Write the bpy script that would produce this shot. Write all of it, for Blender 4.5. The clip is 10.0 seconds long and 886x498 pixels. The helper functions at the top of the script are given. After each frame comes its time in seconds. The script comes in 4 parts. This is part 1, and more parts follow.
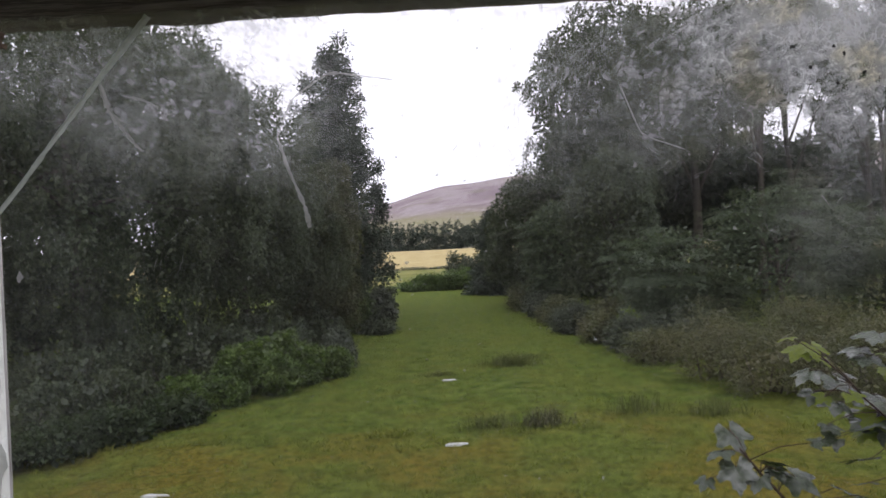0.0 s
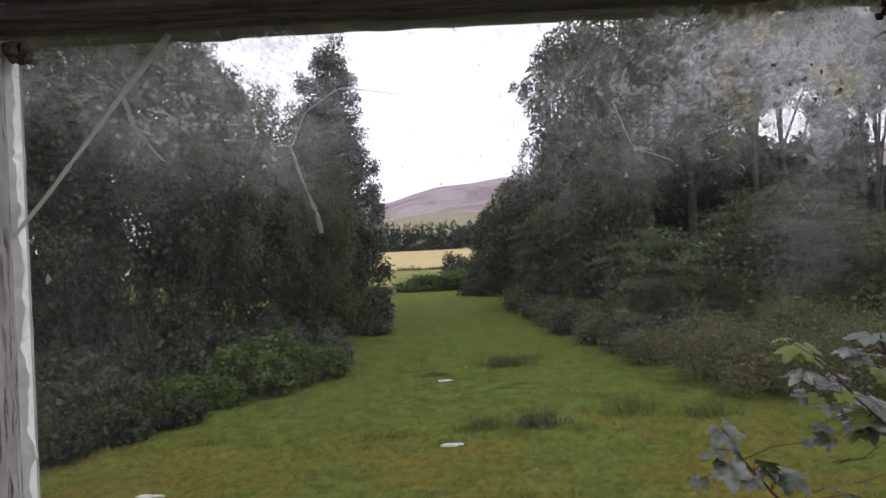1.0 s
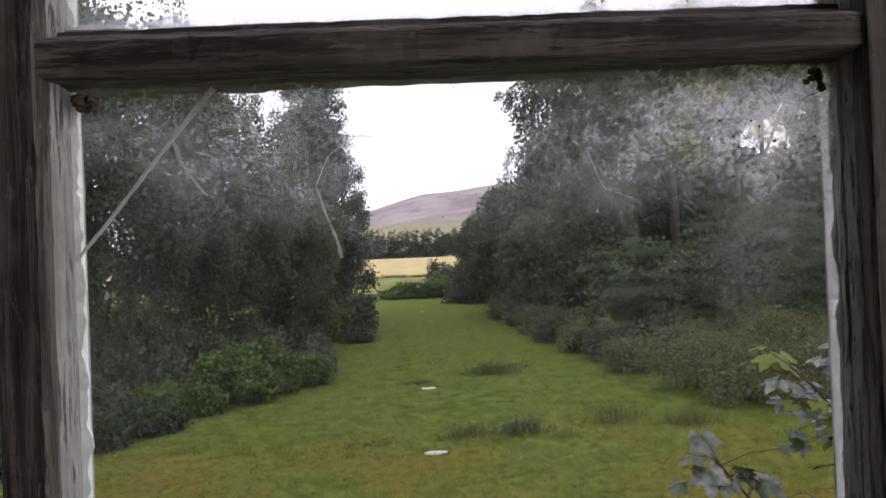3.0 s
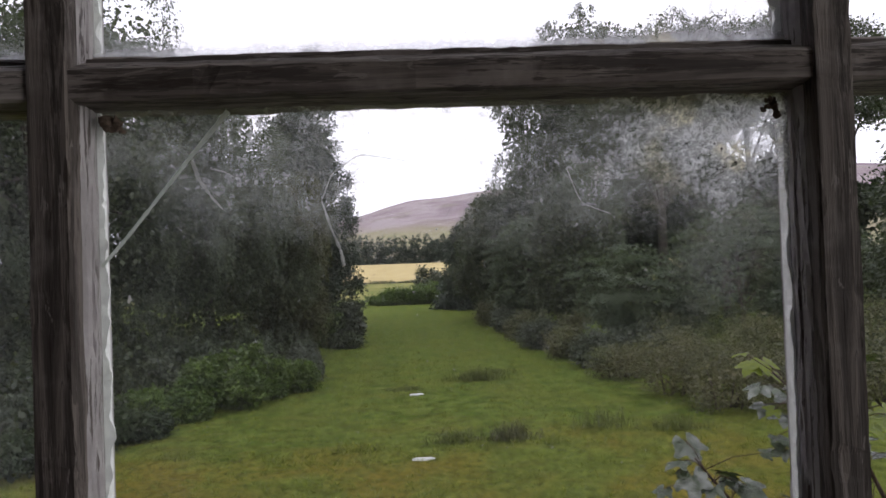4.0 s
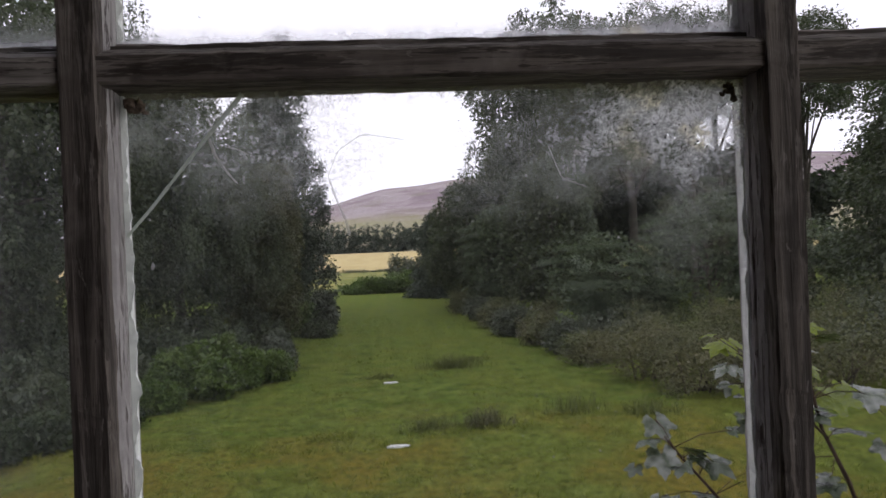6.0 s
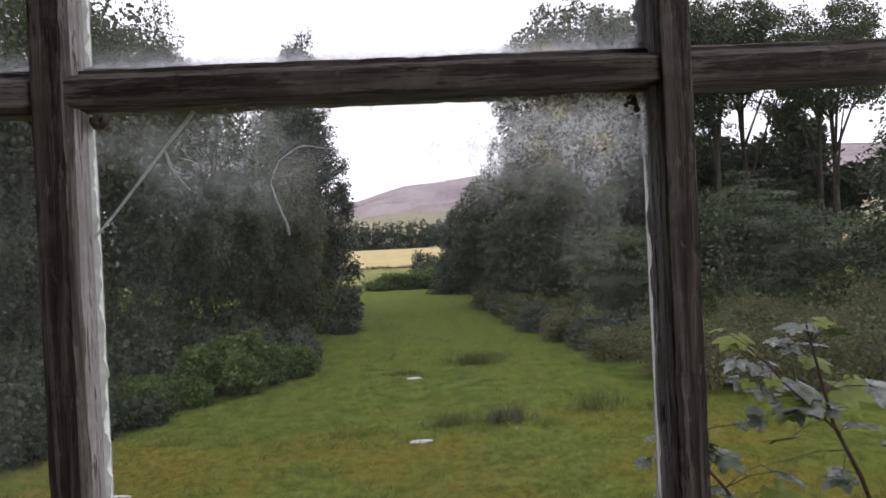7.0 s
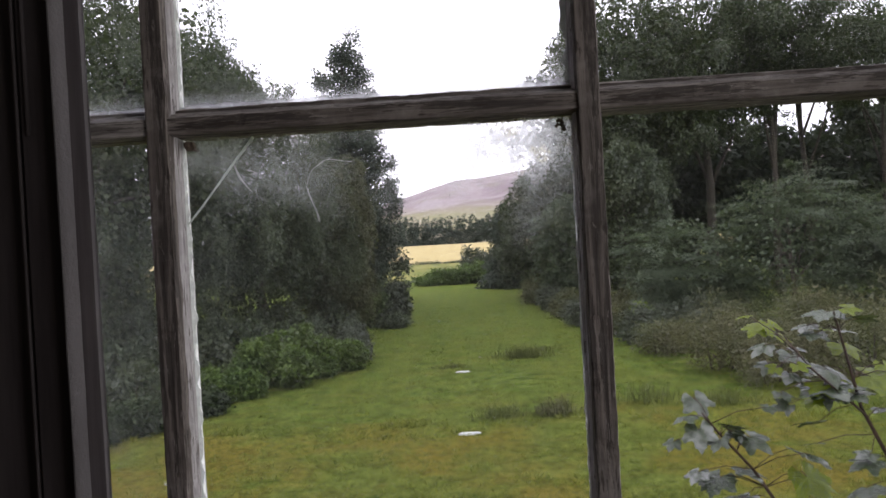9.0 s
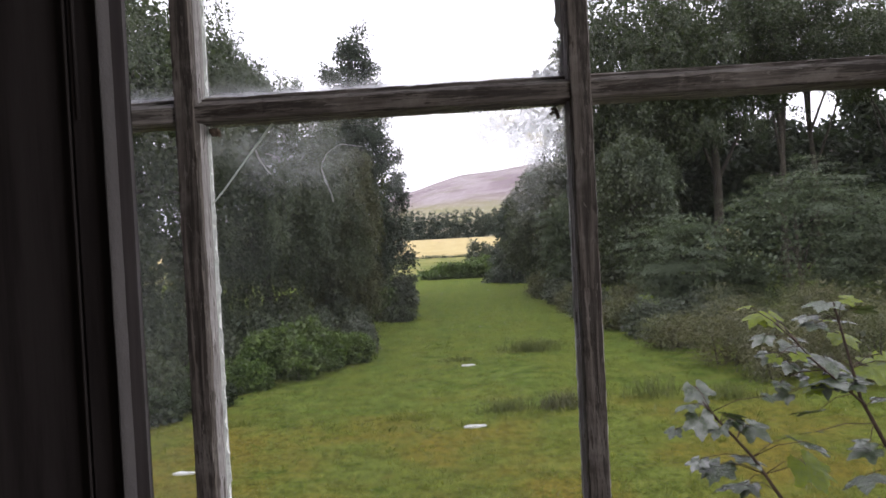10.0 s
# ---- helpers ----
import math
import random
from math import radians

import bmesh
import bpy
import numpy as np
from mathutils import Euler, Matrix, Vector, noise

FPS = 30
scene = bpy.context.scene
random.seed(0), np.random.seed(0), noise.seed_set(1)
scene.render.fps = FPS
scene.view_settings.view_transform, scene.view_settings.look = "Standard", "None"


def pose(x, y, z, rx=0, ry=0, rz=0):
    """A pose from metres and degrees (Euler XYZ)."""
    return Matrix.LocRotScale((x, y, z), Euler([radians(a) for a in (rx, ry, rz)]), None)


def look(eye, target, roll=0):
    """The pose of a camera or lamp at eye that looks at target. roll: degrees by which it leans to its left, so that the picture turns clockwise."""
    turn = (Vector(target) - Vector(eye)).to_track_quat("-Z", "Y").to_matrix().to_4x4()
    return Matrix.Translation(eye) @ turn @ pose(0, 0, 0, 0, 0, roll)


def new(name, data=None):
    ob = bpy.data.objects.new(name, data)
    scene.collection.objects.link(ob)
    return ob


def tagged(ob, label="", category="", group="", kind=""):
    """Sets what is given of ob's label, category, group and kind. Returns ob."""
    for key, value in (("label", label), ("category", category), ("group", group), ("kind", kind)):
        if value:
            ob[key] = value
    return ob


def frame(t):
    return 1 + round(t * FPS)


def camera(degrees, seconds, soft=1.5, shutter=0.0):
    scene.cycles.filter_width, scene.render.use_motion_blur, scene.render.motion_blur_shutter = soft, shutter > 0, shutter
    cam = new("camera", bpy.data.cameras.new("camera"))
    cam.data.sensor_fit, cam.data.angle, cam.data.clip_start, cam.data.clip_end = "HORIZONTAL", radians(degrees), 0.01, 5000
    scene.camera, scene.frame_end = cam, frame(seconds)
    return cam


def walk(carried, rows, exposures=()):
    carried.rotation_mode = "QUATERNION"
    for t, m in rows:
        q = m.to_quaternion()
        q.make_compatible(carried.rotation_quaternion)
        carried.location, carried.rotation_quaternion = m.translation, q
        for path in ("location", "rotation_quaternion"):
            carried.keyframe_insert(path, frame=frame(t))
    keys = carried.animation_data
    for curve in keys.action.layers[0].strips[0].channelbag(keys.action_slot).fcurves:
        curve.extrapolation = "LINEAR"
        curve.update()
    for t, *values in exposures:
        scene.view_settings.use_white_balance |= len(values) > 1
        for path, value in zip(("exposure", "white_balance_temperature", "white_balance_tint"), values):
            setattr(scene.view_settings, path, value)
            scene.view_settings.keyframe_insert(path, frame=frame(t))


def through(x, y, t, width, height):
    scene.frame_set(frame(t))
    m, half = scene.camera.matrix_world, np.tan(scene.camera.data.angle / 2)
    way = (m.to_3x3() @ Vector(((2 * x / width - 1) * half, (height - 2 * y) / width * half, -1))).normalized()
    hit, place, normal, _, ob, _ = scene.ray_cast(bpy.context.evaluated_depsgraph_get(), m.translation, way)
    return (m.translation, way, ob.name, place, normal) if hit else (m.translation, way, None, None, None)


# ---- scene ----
cam = camera(64.9, 10.0)
PATH = [  # seconds, eye, way of the look (2 m long), roll
    (0, (0.0000, -0.2156, 4.0000), (-0.040, 2.000, 0.000), -2.7),
    (0.5, (0.0000, -0.2221, 4.0000), (-0.032, 2.000, 0.000), -2.7),
    (1, (-0.0022, -0.2300, 4.0014), (-0.028, 2.000, 0.001), -2.6),
    (1.5, (-0.0043, -0.2394, 4.0036), (-0.020, 2.000, 0.002), -2.2),
    (2, (-0.0058, -0.2481, 4.0051), (-0.010, 2.000, 0.007), -2.2),
    (2.5, (-0.0065, -0.2597, 4.0065), (0.003, 2.000, 0.013), -2.3),
    (4, (-0.0101, -0.3009, 4.0087), (0.051, 1.999, 0.037), -2.0),
    (4.5, (-0.0108, -0.3139, 4.0087), (0.071, 1.998, 0.042), -2.0),
    (5, (-0.0166, -0.3226, 4.0080), (0.091, 1.997, 0.043), -1.9),
    (5.5, (-0.0260, -0.3305, 4.0022), (0.122, 1.996, 0.038), -2.1),
    (5.7, (-0.0270, -0.3320, 4.0000), (0.135, 1.995, 0.022), -2.3),
    (6.8, (0.0160, -0.3600, 3.9995), (0.072, 1.999, -0.011), -2.7),
    (7, (0.0253, -0.3753, 3.9986), (0.059, 2.000, -0.007), -2.7),
    (7.5, (0.0484, -0.4122, 3.9986), (0.032, 2.000, -0.015), -2.4),
    (8, (0.0665, -0.4505, 3.9942), (-0.019, 2.000, -0.014), -2.8),
    (8.5, (0.0687, -0.4852, 3.9913), (-0.058, 1.999, -0.014), -3.3),
    (9, (0.0701, -0.5301, 3.9863), (-0.083, 1.998, -0.014), -3.2),
    (9.5, (0.0716, -0.5698, 3.9798), (-0.092, 1.998, -0.018), -2.9),
    (10, (0.0737, -0.5771, 3.9732), (-0.102, 1.997, -0.030), -3.0),
]
walk(cam, [(t, Matrix.Translation(e) @ look((0, 0, 0), d, roll)) for t, e, d, roll in PATH],
     exposures=[(0, 0.15), (1, 0.15), (2.5, 0.42), (4.5, 0.12), (5.5, 0.0), (7.0, 0.3), (7.5, 0.4), (9.0, 0.65), (10, 0.7)])

# ---- world, sun, exposure ----
world = bpy.data.worlds.new("overcast_sky")
scene.world = world
world.use_nodes = True
wn = world.node_tree
wn.nodes.clear()
w_out = wn.nodes.new("ShaderNodeOutputWorld")
w_bg = wn.nodes.new("ShaderNodeBackground")
w_sky = wn.nodes.new("ShaderNodeTexSky")
w_sky.sky_type = "NISHITA"
w_sky.sun_disc = False
w_sky.sun_elevation = radians(38)
w_sky.sun_rotation = radians(200)
w_sky.dust_density = 4.0
w_scale = wn.nodes.new("ShaderNodeMix")
w_scale.data_type = "RGBA"
w_scale.blend_type = "MIX"
w_scale.inputs[0].default_value = 0.975      # a closed cloud deck over the clear sky
w_scale.inputs[7].default_value = (12.9, 12.2, 14.0, 1)
wn.links.new(w_sky.outputs[0], w_scale.inputs[6])
wn.links.new(w_scale.outputs[2], w_bg.inputs[0])
w_bg.inputs[1].default_value = 0.10
wn.links.new(w_bg.outputs[0], w_out.inputs[0])

sun_data = bpy.data.lights.new("sun", "SUN")
sun_data.energy, sun_data.angle, sun_data.color = 0.5, radians(25), (1.0, 0.97, 0.93)
sun = new("sun", sun_data)
sun.matrix_world = look((0, 0, 60), (14, 52, 0))

# area lamp in an assumed, unseen side window, added to brighten the bars' room side
side_data = bpy.data.lights.new("added_side_light", "AREA")
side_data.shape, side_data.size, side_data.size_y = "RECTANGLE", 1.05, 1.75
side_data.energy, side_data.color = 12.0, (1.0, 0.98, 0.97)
side_light = new("added_side_light", side_data)
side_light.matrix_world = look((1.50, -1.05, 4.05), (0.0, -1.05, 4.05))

# ---- materials ----


class Nodes:
    """Small helper that strings shader nodes together."""

    def __init__(self, name):
        self.mat = bpy.data.materials.new(name)
        self.mat.use_nodes = True
        self.tree = self.mat.node_tree
        self.tree.nodes.clear()
        self.out = self.tree.nodes.new("ShaderNodeOutputMaterial")

    def put(self, sock, value):
        if isinstance(value, bpy.types.NodeSocket):
            self.tree.links.new(value, sock)
        elif value is not None:
            sock.default_value = value

    def node(self, kind, ins=None, **props):
        n = self.tree.nodes.new("ShaderNode" + kind)
        for k, v in props.items():
            setattr(n, k, v)
        for k, v in (ins or {}).items():
            self.put(n.inputs[k], v)
        return n

    def math(self, op, a, b=None, c=None, clamp=False):
        n = self.node("Math", operation=op, use_clamp=clamp)
        for i, v in enumerate((a, b, c)):
            self.put(n.inputs[i], v)
        return n.outputs[0]

    def mix(self, fac, a, b, mode="MIX"):
        n = self.node("Mix", data_type="RGBA", blend_type=mode)
        self.put(n.inputs[0], fac)
        self.put(n.inputs[6], a)
        self.put(n.inputs[7], b)
        return n.outputs[2]

    def noise(self, co, scale, detail=3.0, rough=0.55, distort=0.0):
        n = self.node("TexNoise", {"Vector": co, "Scale": scale, "Detail": detail, "Roughness": rough, "Distortion": distort})
        return n.outputs[0]

    def ramp(self, x, lo, hi):
        n = self.node("MapRange", {0: x, 1: lo, 2: hi, 3: 0.0, 4: 1.0}, interpolation_type="SMOOTHSTEP")
        return n.outputs[0]

    def stretch(self, co, sx, sy, sz):
        return self.node("Mapping", {"Vector": co, "Scale": (sx, sy, sz)}).outputs[0]

    def position(self):
        return self.node("NewGeometry").outputs["Position"]

    def island(self):
        return self.node("NewGeometry").outputs["Random Per Island"]

    def bump(self, height, strength, distance):
        return self.node("Bump", {"Height": height, "Strength": strength, "Distance": distance}).outputs[0]

    def surface(self, shader):
        self.tree.links.new(shader, self.out.inputs[0])
        return self.mat

    def principled(self, color, rough, normal=None, spec=0.5, metal=0.0):
        n = self.node("BsdfPrincipled", {"Base Color": color, "Roughness": rough, "Metallic": metal, "Specular IOR Level": spec})
        if normal is not None:
            self.put(n.inputs["Normal"], normal)
        return n.outputs[0]


def rgb(r, g, b):
    return (r, g, b, 1.0)


def leaf_material(name, dark, light, odd, gloss=0.45, through=0.35, patch=0.5):
    m = Nodes(name)
    pos = m.position()
    big = m.ramp(m.noise(pos, patch, 3), 0.35, 0.68)
    sprig = m.ramp(m.noise(pos, 1.9, 4, 0.65), 0.34, 0.66)
    fac = m.math("ADD", m.math("MULTIPLY", m.island(), 0.55), m.math("MULTIPLY", sprig, 0.42))
    col = m.mix(fac, rgb(*dark), rgb(*light))
    col = m.mix(m.math("MULTIPLY", big, 0.45), col, rgb(*odd))
    col = m.mix(sprig, m.mix(0.42, col, rgb(dark[0] * 0.7, dark[1] * 0.7, dark[2] * 0.7)), col)
    p = m.principled(col, gloss, spec=0.4)
    t = m.node("BsdfTranslucent", {"Color": m.mix(0.5, col, rgb(light[0] * 1.3, light[1] * 1.4, light[2] * 0.8))}).outputs[0]
    return m.surface(m.node("MixShader", {0: through, 1: p, 2: t}).outputs[0])


def bark_material(name, dark, light):
    m = Nodes(name)
    pos = m.stretch(m.position(), 1, 1, 0.25)
    n = m.noise(pos, 14, 5, 0.65)
    col = m.mix(m.ramp(n, 0.35, 0.7), rgb(*dark), rgb(*light))
    return m.surface(m.principled(col, 0.9, m.bump(n, 0.8, 0.03), spec=0.2))


LEAF_BIRCH = leaf_material("birch_leaves", (0.020, 0.031, 0.020), (0.100, 0.126, 0.070), (0.070, 0.076, 0.034), gloss=0.38, patch=0.35)
LEAF_BROAD = leaf_material("broad_leaves", (0.014, 0.023, 0.011), (0.068, 0.088, 0.036), (0.048, 0.064, 0.028), gloss=0.38, patch=0.3)
LEAF_CONIFER = leaf_material("conifer_needles", (0.012, 0.022, 0.014), (0.050, 0.072, 0.042), (0.044, 0.058, 0.032), gloss=0.5, through=0.15)
LEAF_LAYERED = leaf_material("layered_shrub_leaves", (0.026, 0.042, 0.026), (0.155, 0.190, 0.116), (0.075, 0.100, 0.062), gloss=0.5, patch=0.6)
LEAF_LAUREL = leaf_material("laurel_leaves", (0.020, 0.042, 0.010), (0.122, 0.190, 0.038), (0.105, 0.135, 0.032), gloss=0.42, patch=1.0)
# laurel leaves again, with the shade under the birches put into the colour
LEAF_LAUREL_SHADE = leaf_material("shaded_laurel_leaves", (0.011, 0.021, 0.008), (0.042, 0.066, 0.020), (0.038, 0.052, 0.017), gloss=0.55, patch=1.0)
LEAF_BRAMBLE = leaf_material("bramble_leaves", (0.034, 0.044, 0.022), (0.150, 0.160, 0.078), (0.165, 0.128, 0.066), gloss=0.55, patch=0.8)
LEAF_GREY = leaf_material("grey_willow_leaves", (0.045, 0.058, 0.040), (0.100, 0.115, 0.085), (0.075, 0.085, 0.055), gloss=0.5, patch=0.8)
LEAF_BRIGHT = leaf_material("bright_bush_leaves", (0.050, 0.085, 0.022), (0.110, 0.165, 0.045), (0.090, 0.130, 0.035), patch=1.0)
LEAF_YELLOW = leaf_material("young_yellow_leaves", (0.12, 0.17, 0.03), (0.20, 0.27, 0.05), (0.18, 0.22, 0.05), patch=2.0)
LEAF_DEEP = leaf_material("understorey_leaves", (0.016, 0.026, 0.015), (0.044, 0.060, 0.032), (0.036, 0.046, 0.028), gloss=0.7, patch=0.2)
# leaf colour paled and blued to carry the haze of distance
LEAF_FAR = leaf_material("hazy_far_wood_leaves", (0.030, 0.044, 0.036), (0.064, 0.082, 0.064), (0.055, 0.068, 0.055), gloss=0.7, patch=0.05)
GRASS_DRY = leaf_material("dry_weed_stalks", (0.070, 0.095, 0.024), (0.150, 0.158, 0.050), (0.095, 0.125, 0.030), gloss=0.7, patch=2.0)
GRASS_BLADE = leaf_material("grass_blades", (0.066, 0.094, 0.014), (0.22, 0.26, 0.045), (0.29, 0.235, 0.050), gloss=0.5, patch=0.35)
LEAF_OLIVE = leaf_material("olive_birch_leaves", (0.032, 0.040, 0.016), (0.085, 0.092, 0.034), (0.090, 0.086, 0.030), patch=0.5)
BARK = bark_material("rough_bark", (0.030, 0.026, 0.022), (0.11, 0.095, 0.078))
BARK_PALE = bark_material("pale_bark", (0.022, 0.019, 0.016), (0.085, 0.074, 0.060))


def lawn_material():
    m = Nodes("lawn_grass")
    pos = m.position()
    patch = m.ramp(m.noise(pos, 0.28, 4, 0.6), 0.42, 0.62)
    mid = m.noise(pos, 1.7, 4, 0.6)
    fine = m.noise(pos, 16, 5, 0.7)
    col = m.mix(m.ramp(mid, 0.38, 0.62), rgb(0.102, 0.158, 0.030), rgb(0.200, 0.262, 0.058))
    lane = m.noise(m.stretch(pos, 1.6, 0.03, 1), 1.0, 3, 0.6)
    col = m.mix(m.math("MULTIPLY", m.ramp(lane, 0.42, 0.62), 0.35), col, rgb(0.205, 0.245, 0.045))
    sep = m.node("SeparateXYZ", {0: pos}).outputs
    near = m.math("SUBTRACT", 1.0, m.ramp(m.math("ADD", sep[1], m.math("MULTIPLY", mid, 3.0)), 14.0, 19.5))
    yel = m.math("MULTIPLY", patch, m.math("ADD", 0.14, m.math("MULTIPLY", near, 0.70)))
    col = m.mix(m.math("ADD", yel, m.math("MULTIPLY", near, 0.18), clamp=True), col, rgb(0.255, 0.205, 0.040))
    brown = m.math("MULTIPLY", m.ramp(m.noise(pos, 0.9, 5, 0.7), 0.58, 0.72), 0.45)
    col = m.mix(brown, col, rgb(0.26, 0.185, 0.05))
    streak = m.noise(m.stretch(pos, 0.35, 1.5, 1), 1.0, 5, 0.7)
    col = m.mix(m.math("MULTIPLY", m.ramp(streak, 0.50, 0.66), 0.38), col, rgb(0.25, 0.215, 0.055))
    col = m.mix(m.math("MULTIPLY", m.ramp(m.noise(m.stretch(pos, 0.5, 1.1, 1), 0.8, 5, 0.7), 0.55, 0.68), 0.55), col, rgb(0.085, 0.165, 0.022))
    tuft = m.noise(m.stretch(pos, 1, 0.75, 1), 6.5, 6, 0.78)
    col = m.mix(m.ramp(tuft, 0.38, 0.57), m.mix(0.55, col, rgb(0.030, 0.050, 0.006)), col)
    col = m.mix(m.ramp(fine, 0.35, 0.62), m.mix(0.48, col, rgb(0.022, 0.038, 0.005)), col)
    bump = m.bump(m.math("ADD", fine, tuft), 1.0, 0.09)
    return m.surface(m.principled(col, 0.95, bump, spec=0.03))


def field_material():
    m = Nodes("ripe_barley_field")
    pos = m.position()
    n = m.noise(m.stretch(pos, 0.25, 0.06, 1), 1.0, 4, 0.6)
    f = m.noise(pos, 2.5, 4, 0.7)
    col = m.mix(m.ramp(n, 0.3, 0.7), rgb(0.42, 0.335, 0.150), rgb(0.50, 0.41, 0.200))
    col = m.mix(m.math("MULTIPLY", m.ramp(f, 0.5, 0.75), 0.3), col, rgb(0.33, 0.27, 0.10))
    return m.surface(m.principled(col, 0.9, m.bump(f, 0.6, 0.1), spec=0.1))


def verge_material():
    m = Nodes("rough_pasture")
    pos = m.position()
    n = m.noise(pos, 0.6, 4, 0.65)
    col = m.mix(m.ramp(n, 0.3, 0.7), rgb(0.13, 0.155, 0.04), rgb(0.25, 0.235, 0.08))
    return m.surface(m.principled(col, 0.9, m.bump(n, 0.6, 0.2), spec=0.1))


def moor_material():
    m = Nodes("heather_moor")
    pos = m.position()
    n = m.noise(pos, 0.010, 7, 0.68, 0.8)
    s = m.noise(m.stretch(pos, 1, 1, 3), 0.02, 5, 0.65)
    z = m.node("SeparateXYZ", {0: pos}).outputs[2]
    high = m.ramp(m.math("ADD", z, m.math("MULTIPLY", m.math("SUBTRACT", n, 0.5), 60)), 34, 66)
    col = m.mix(m.ramp(s, 0.35, 0.65), rgb(0.235, 0.225, 0.130), rgb(0.285, 0.255, 0.180))
    heath = m.mix(m.ramp(n, 0.36, 0.62), rgb(0.200, 0.150, 0.175), rgb(0.335, 0.290, 0.295))
    heath = m.mix(m.math("MULTIPLY", m.ramp(s, 0.52, 0.66), 0.55), heath, rgb(0.225, 0.215, 0.150))
    col = m.mix(high, col, heath)
    return m.surface(m.principled(col, 0.95, spec=0.05))


LAWN, FIELD, VERGE, MOOR = lawn_material(), field_material(), verge_material(), moor_material()


def bare_wood(name, lo, hi, worn):
    m = Nodes(name)
    co = m.node("TexCoord").outputs["Object"]
    g = m.noise(m.stretch(co, 220, 220, 10), 1.0, 5, 0.65, 0.6)
    s = m.noise(co, 28, 4, 0.6)
    col = m.mix(m.ramp(g, 0.32, 0.66), rgb(*lo), rgb(*hi))
    col = m.mix(m.math("MULTIPLY", m.ramp(s, 0.5, 0.68), 0.5), col, rgb(*worn))
    flake = m.noise(m.stretch(co, 190, 190, 13), 1.0, 5, 0.7, 0.8)
    col = m.mix(m.math("MULTIPLY", m.ramp(flake, 0.535, 0.56), 0.75), col, m.mix(s, rgb(*lo), rgb(*[v * 0.6 for v in lo])))
    col = m.mix(m.math("MULTIPLY", m.ramp(m.noise(m.stretch(co, 170, 170, 30), 1.0, 4, 0.65, 0.8), 0.62, 0.65), 0.5), col, rgb(*worn))
    col = m.mix(m.math("MULTIPLY", m.ramp(m.noise(m.stretch(co, 300, 300, 40), 1.0, 4), 0.58, 0.66), 0.8), col, rgb(0.03, 0.022, 0.018))
    return m.surface(m.principled(col, 0.75, m.bump(g, 0.9, 0.0012), spec=0.3))


def flaking_paint():
    m = Nodes("flaking_white_paint")
    co = m.node("TexCoord").outputs["Object"]
    g = m.noise(m.stretch(co, 420, 420, 26), 1.0, 5, 0.7, 0.5)
    b = m.noise(co, 55, 4, 0.6)
    mask = m.ramp(m.math("ADD", m.math("MULTIPLY", g, 0.65), m.math("MULTIPLY", b, 0.35)), 0.53, 0.58)
    paint = m.mix(m.ramp(b, 0.35, 0.7), rgb(0.30, 0.28, 0.285), rgb(0.44, 0.415, 0.42))
    wood = m.mix(g, rgb(0.05, 0.042, 0.04), rgb(0.20, 0.175, 0.17))
    col = m.mix(mask, paint, wood)
    return m.surface(m.principled(col, 0.7, m.bump(m.math("SUBTRACT", 1.0, mask), 0.8, 0.0008), spec=0.3))


def putty_paint():
    m = Nodes("white_painted_putty")
    co = m.position()
    b = m.noise(co, 160, 5, 0.65)
    col = m.mix(m.ramp(b, 0.35, 0.65), rgb(0.62, 0.62, 0.62), rgb(0.82, 0.82, 0.81))
    return m.surface(m.principled(col, 0.7, m.bump(b, 0.7, 0.001), spec=0.3))


def dark_joinery():
    m = Nodes("dark_brown_joinery")
    co = m.node("TexCoord").outputs["Object"]
    g = m.noise(m.stretch(co, 60, 60, 4), 1.0, 5, 0.65)
    b = m.noise(co, 6, 4, 0.6)
    col = m.mix(m.ramp(g, 0.3, 0.7), rgb(0.019, 0.015, 0.016), rgb(0.038, 0.032, 0.033))
    col = m.mix(m.math("MULTIPLY", m.ramp(b, 0.5, 0.7), 0.3), col, rgb(0.04, 0.034, 0.034))
    return m.surface(m.principled(col, 0.75, m.bump(g, 0.5, 0.001), spec=0.15))


def plaster(name, c, scale=3.0):
    m = Nodes(name)
    pos = m.position()
    a = m.noise(pos, scale, 5, 0.6)
    f = m.noise(pos, scale * 18, 4, 0.6)
    col = m.mix(m.ramp(a, 0.3, 0.7), rgb(*[v * 0.82 for v in c]), rgb(*c))
    return m.surface(m.principled(col, 0.85, m.bump(f, 0.4, 0.003), spec=0.2))


# grey for moulding faces that catch light; the light is in the colour
LIT_EDGE_GREY = plaster("lit_edge_grey", (0.090, 0.083, 0.086), 14.0)
# pale wood: the worn left bars, and painted light on the other bars' slopes
WOOD_PALE = bare_wood("worn_and_lit_pale_wood", (0.10, 0.088, 0.082), (0.30, 0.27, 0.255), (0.40, 0.375, 0.365))
WOOD, PAINT, PUTTY, JOINERY = bare_wood("weathered_bare_wood", (0.046, 0.038, 0.035), (0.150, 0.128, 0.116), (0.23, 0.205, 0.195)), flaking_paint(), putty_paint(), dark_joinery()
WALL_IN = plaster("aged_plaster", (0.34, 0.31, 0.28))
WALL_OUT = plaster("outside_render", (0.45, 0.43, 0.40))
CEILING = plaster("ceiling_plaster", (0.55, 0.53, 0.50))
SLAB = plaster("pale_stone", (0.55, 0.56, 0.55), 9.0)


def floorboards():
    m = Nodes("old_floorboards")
    co = m.node("TexCoord").outputs["Object"]
    g = m.noise(m.stretch(co, 4, 60, 4), 1.0, 5, 0.6)
    r = m.node("ObjectInfo").outputs["Random"]
    col = m.mix(m.ramp(g, 0.3, 0.7), rgb(0.10, 0.065, 0.04), rgb(0.24, 0.165, 0.10))
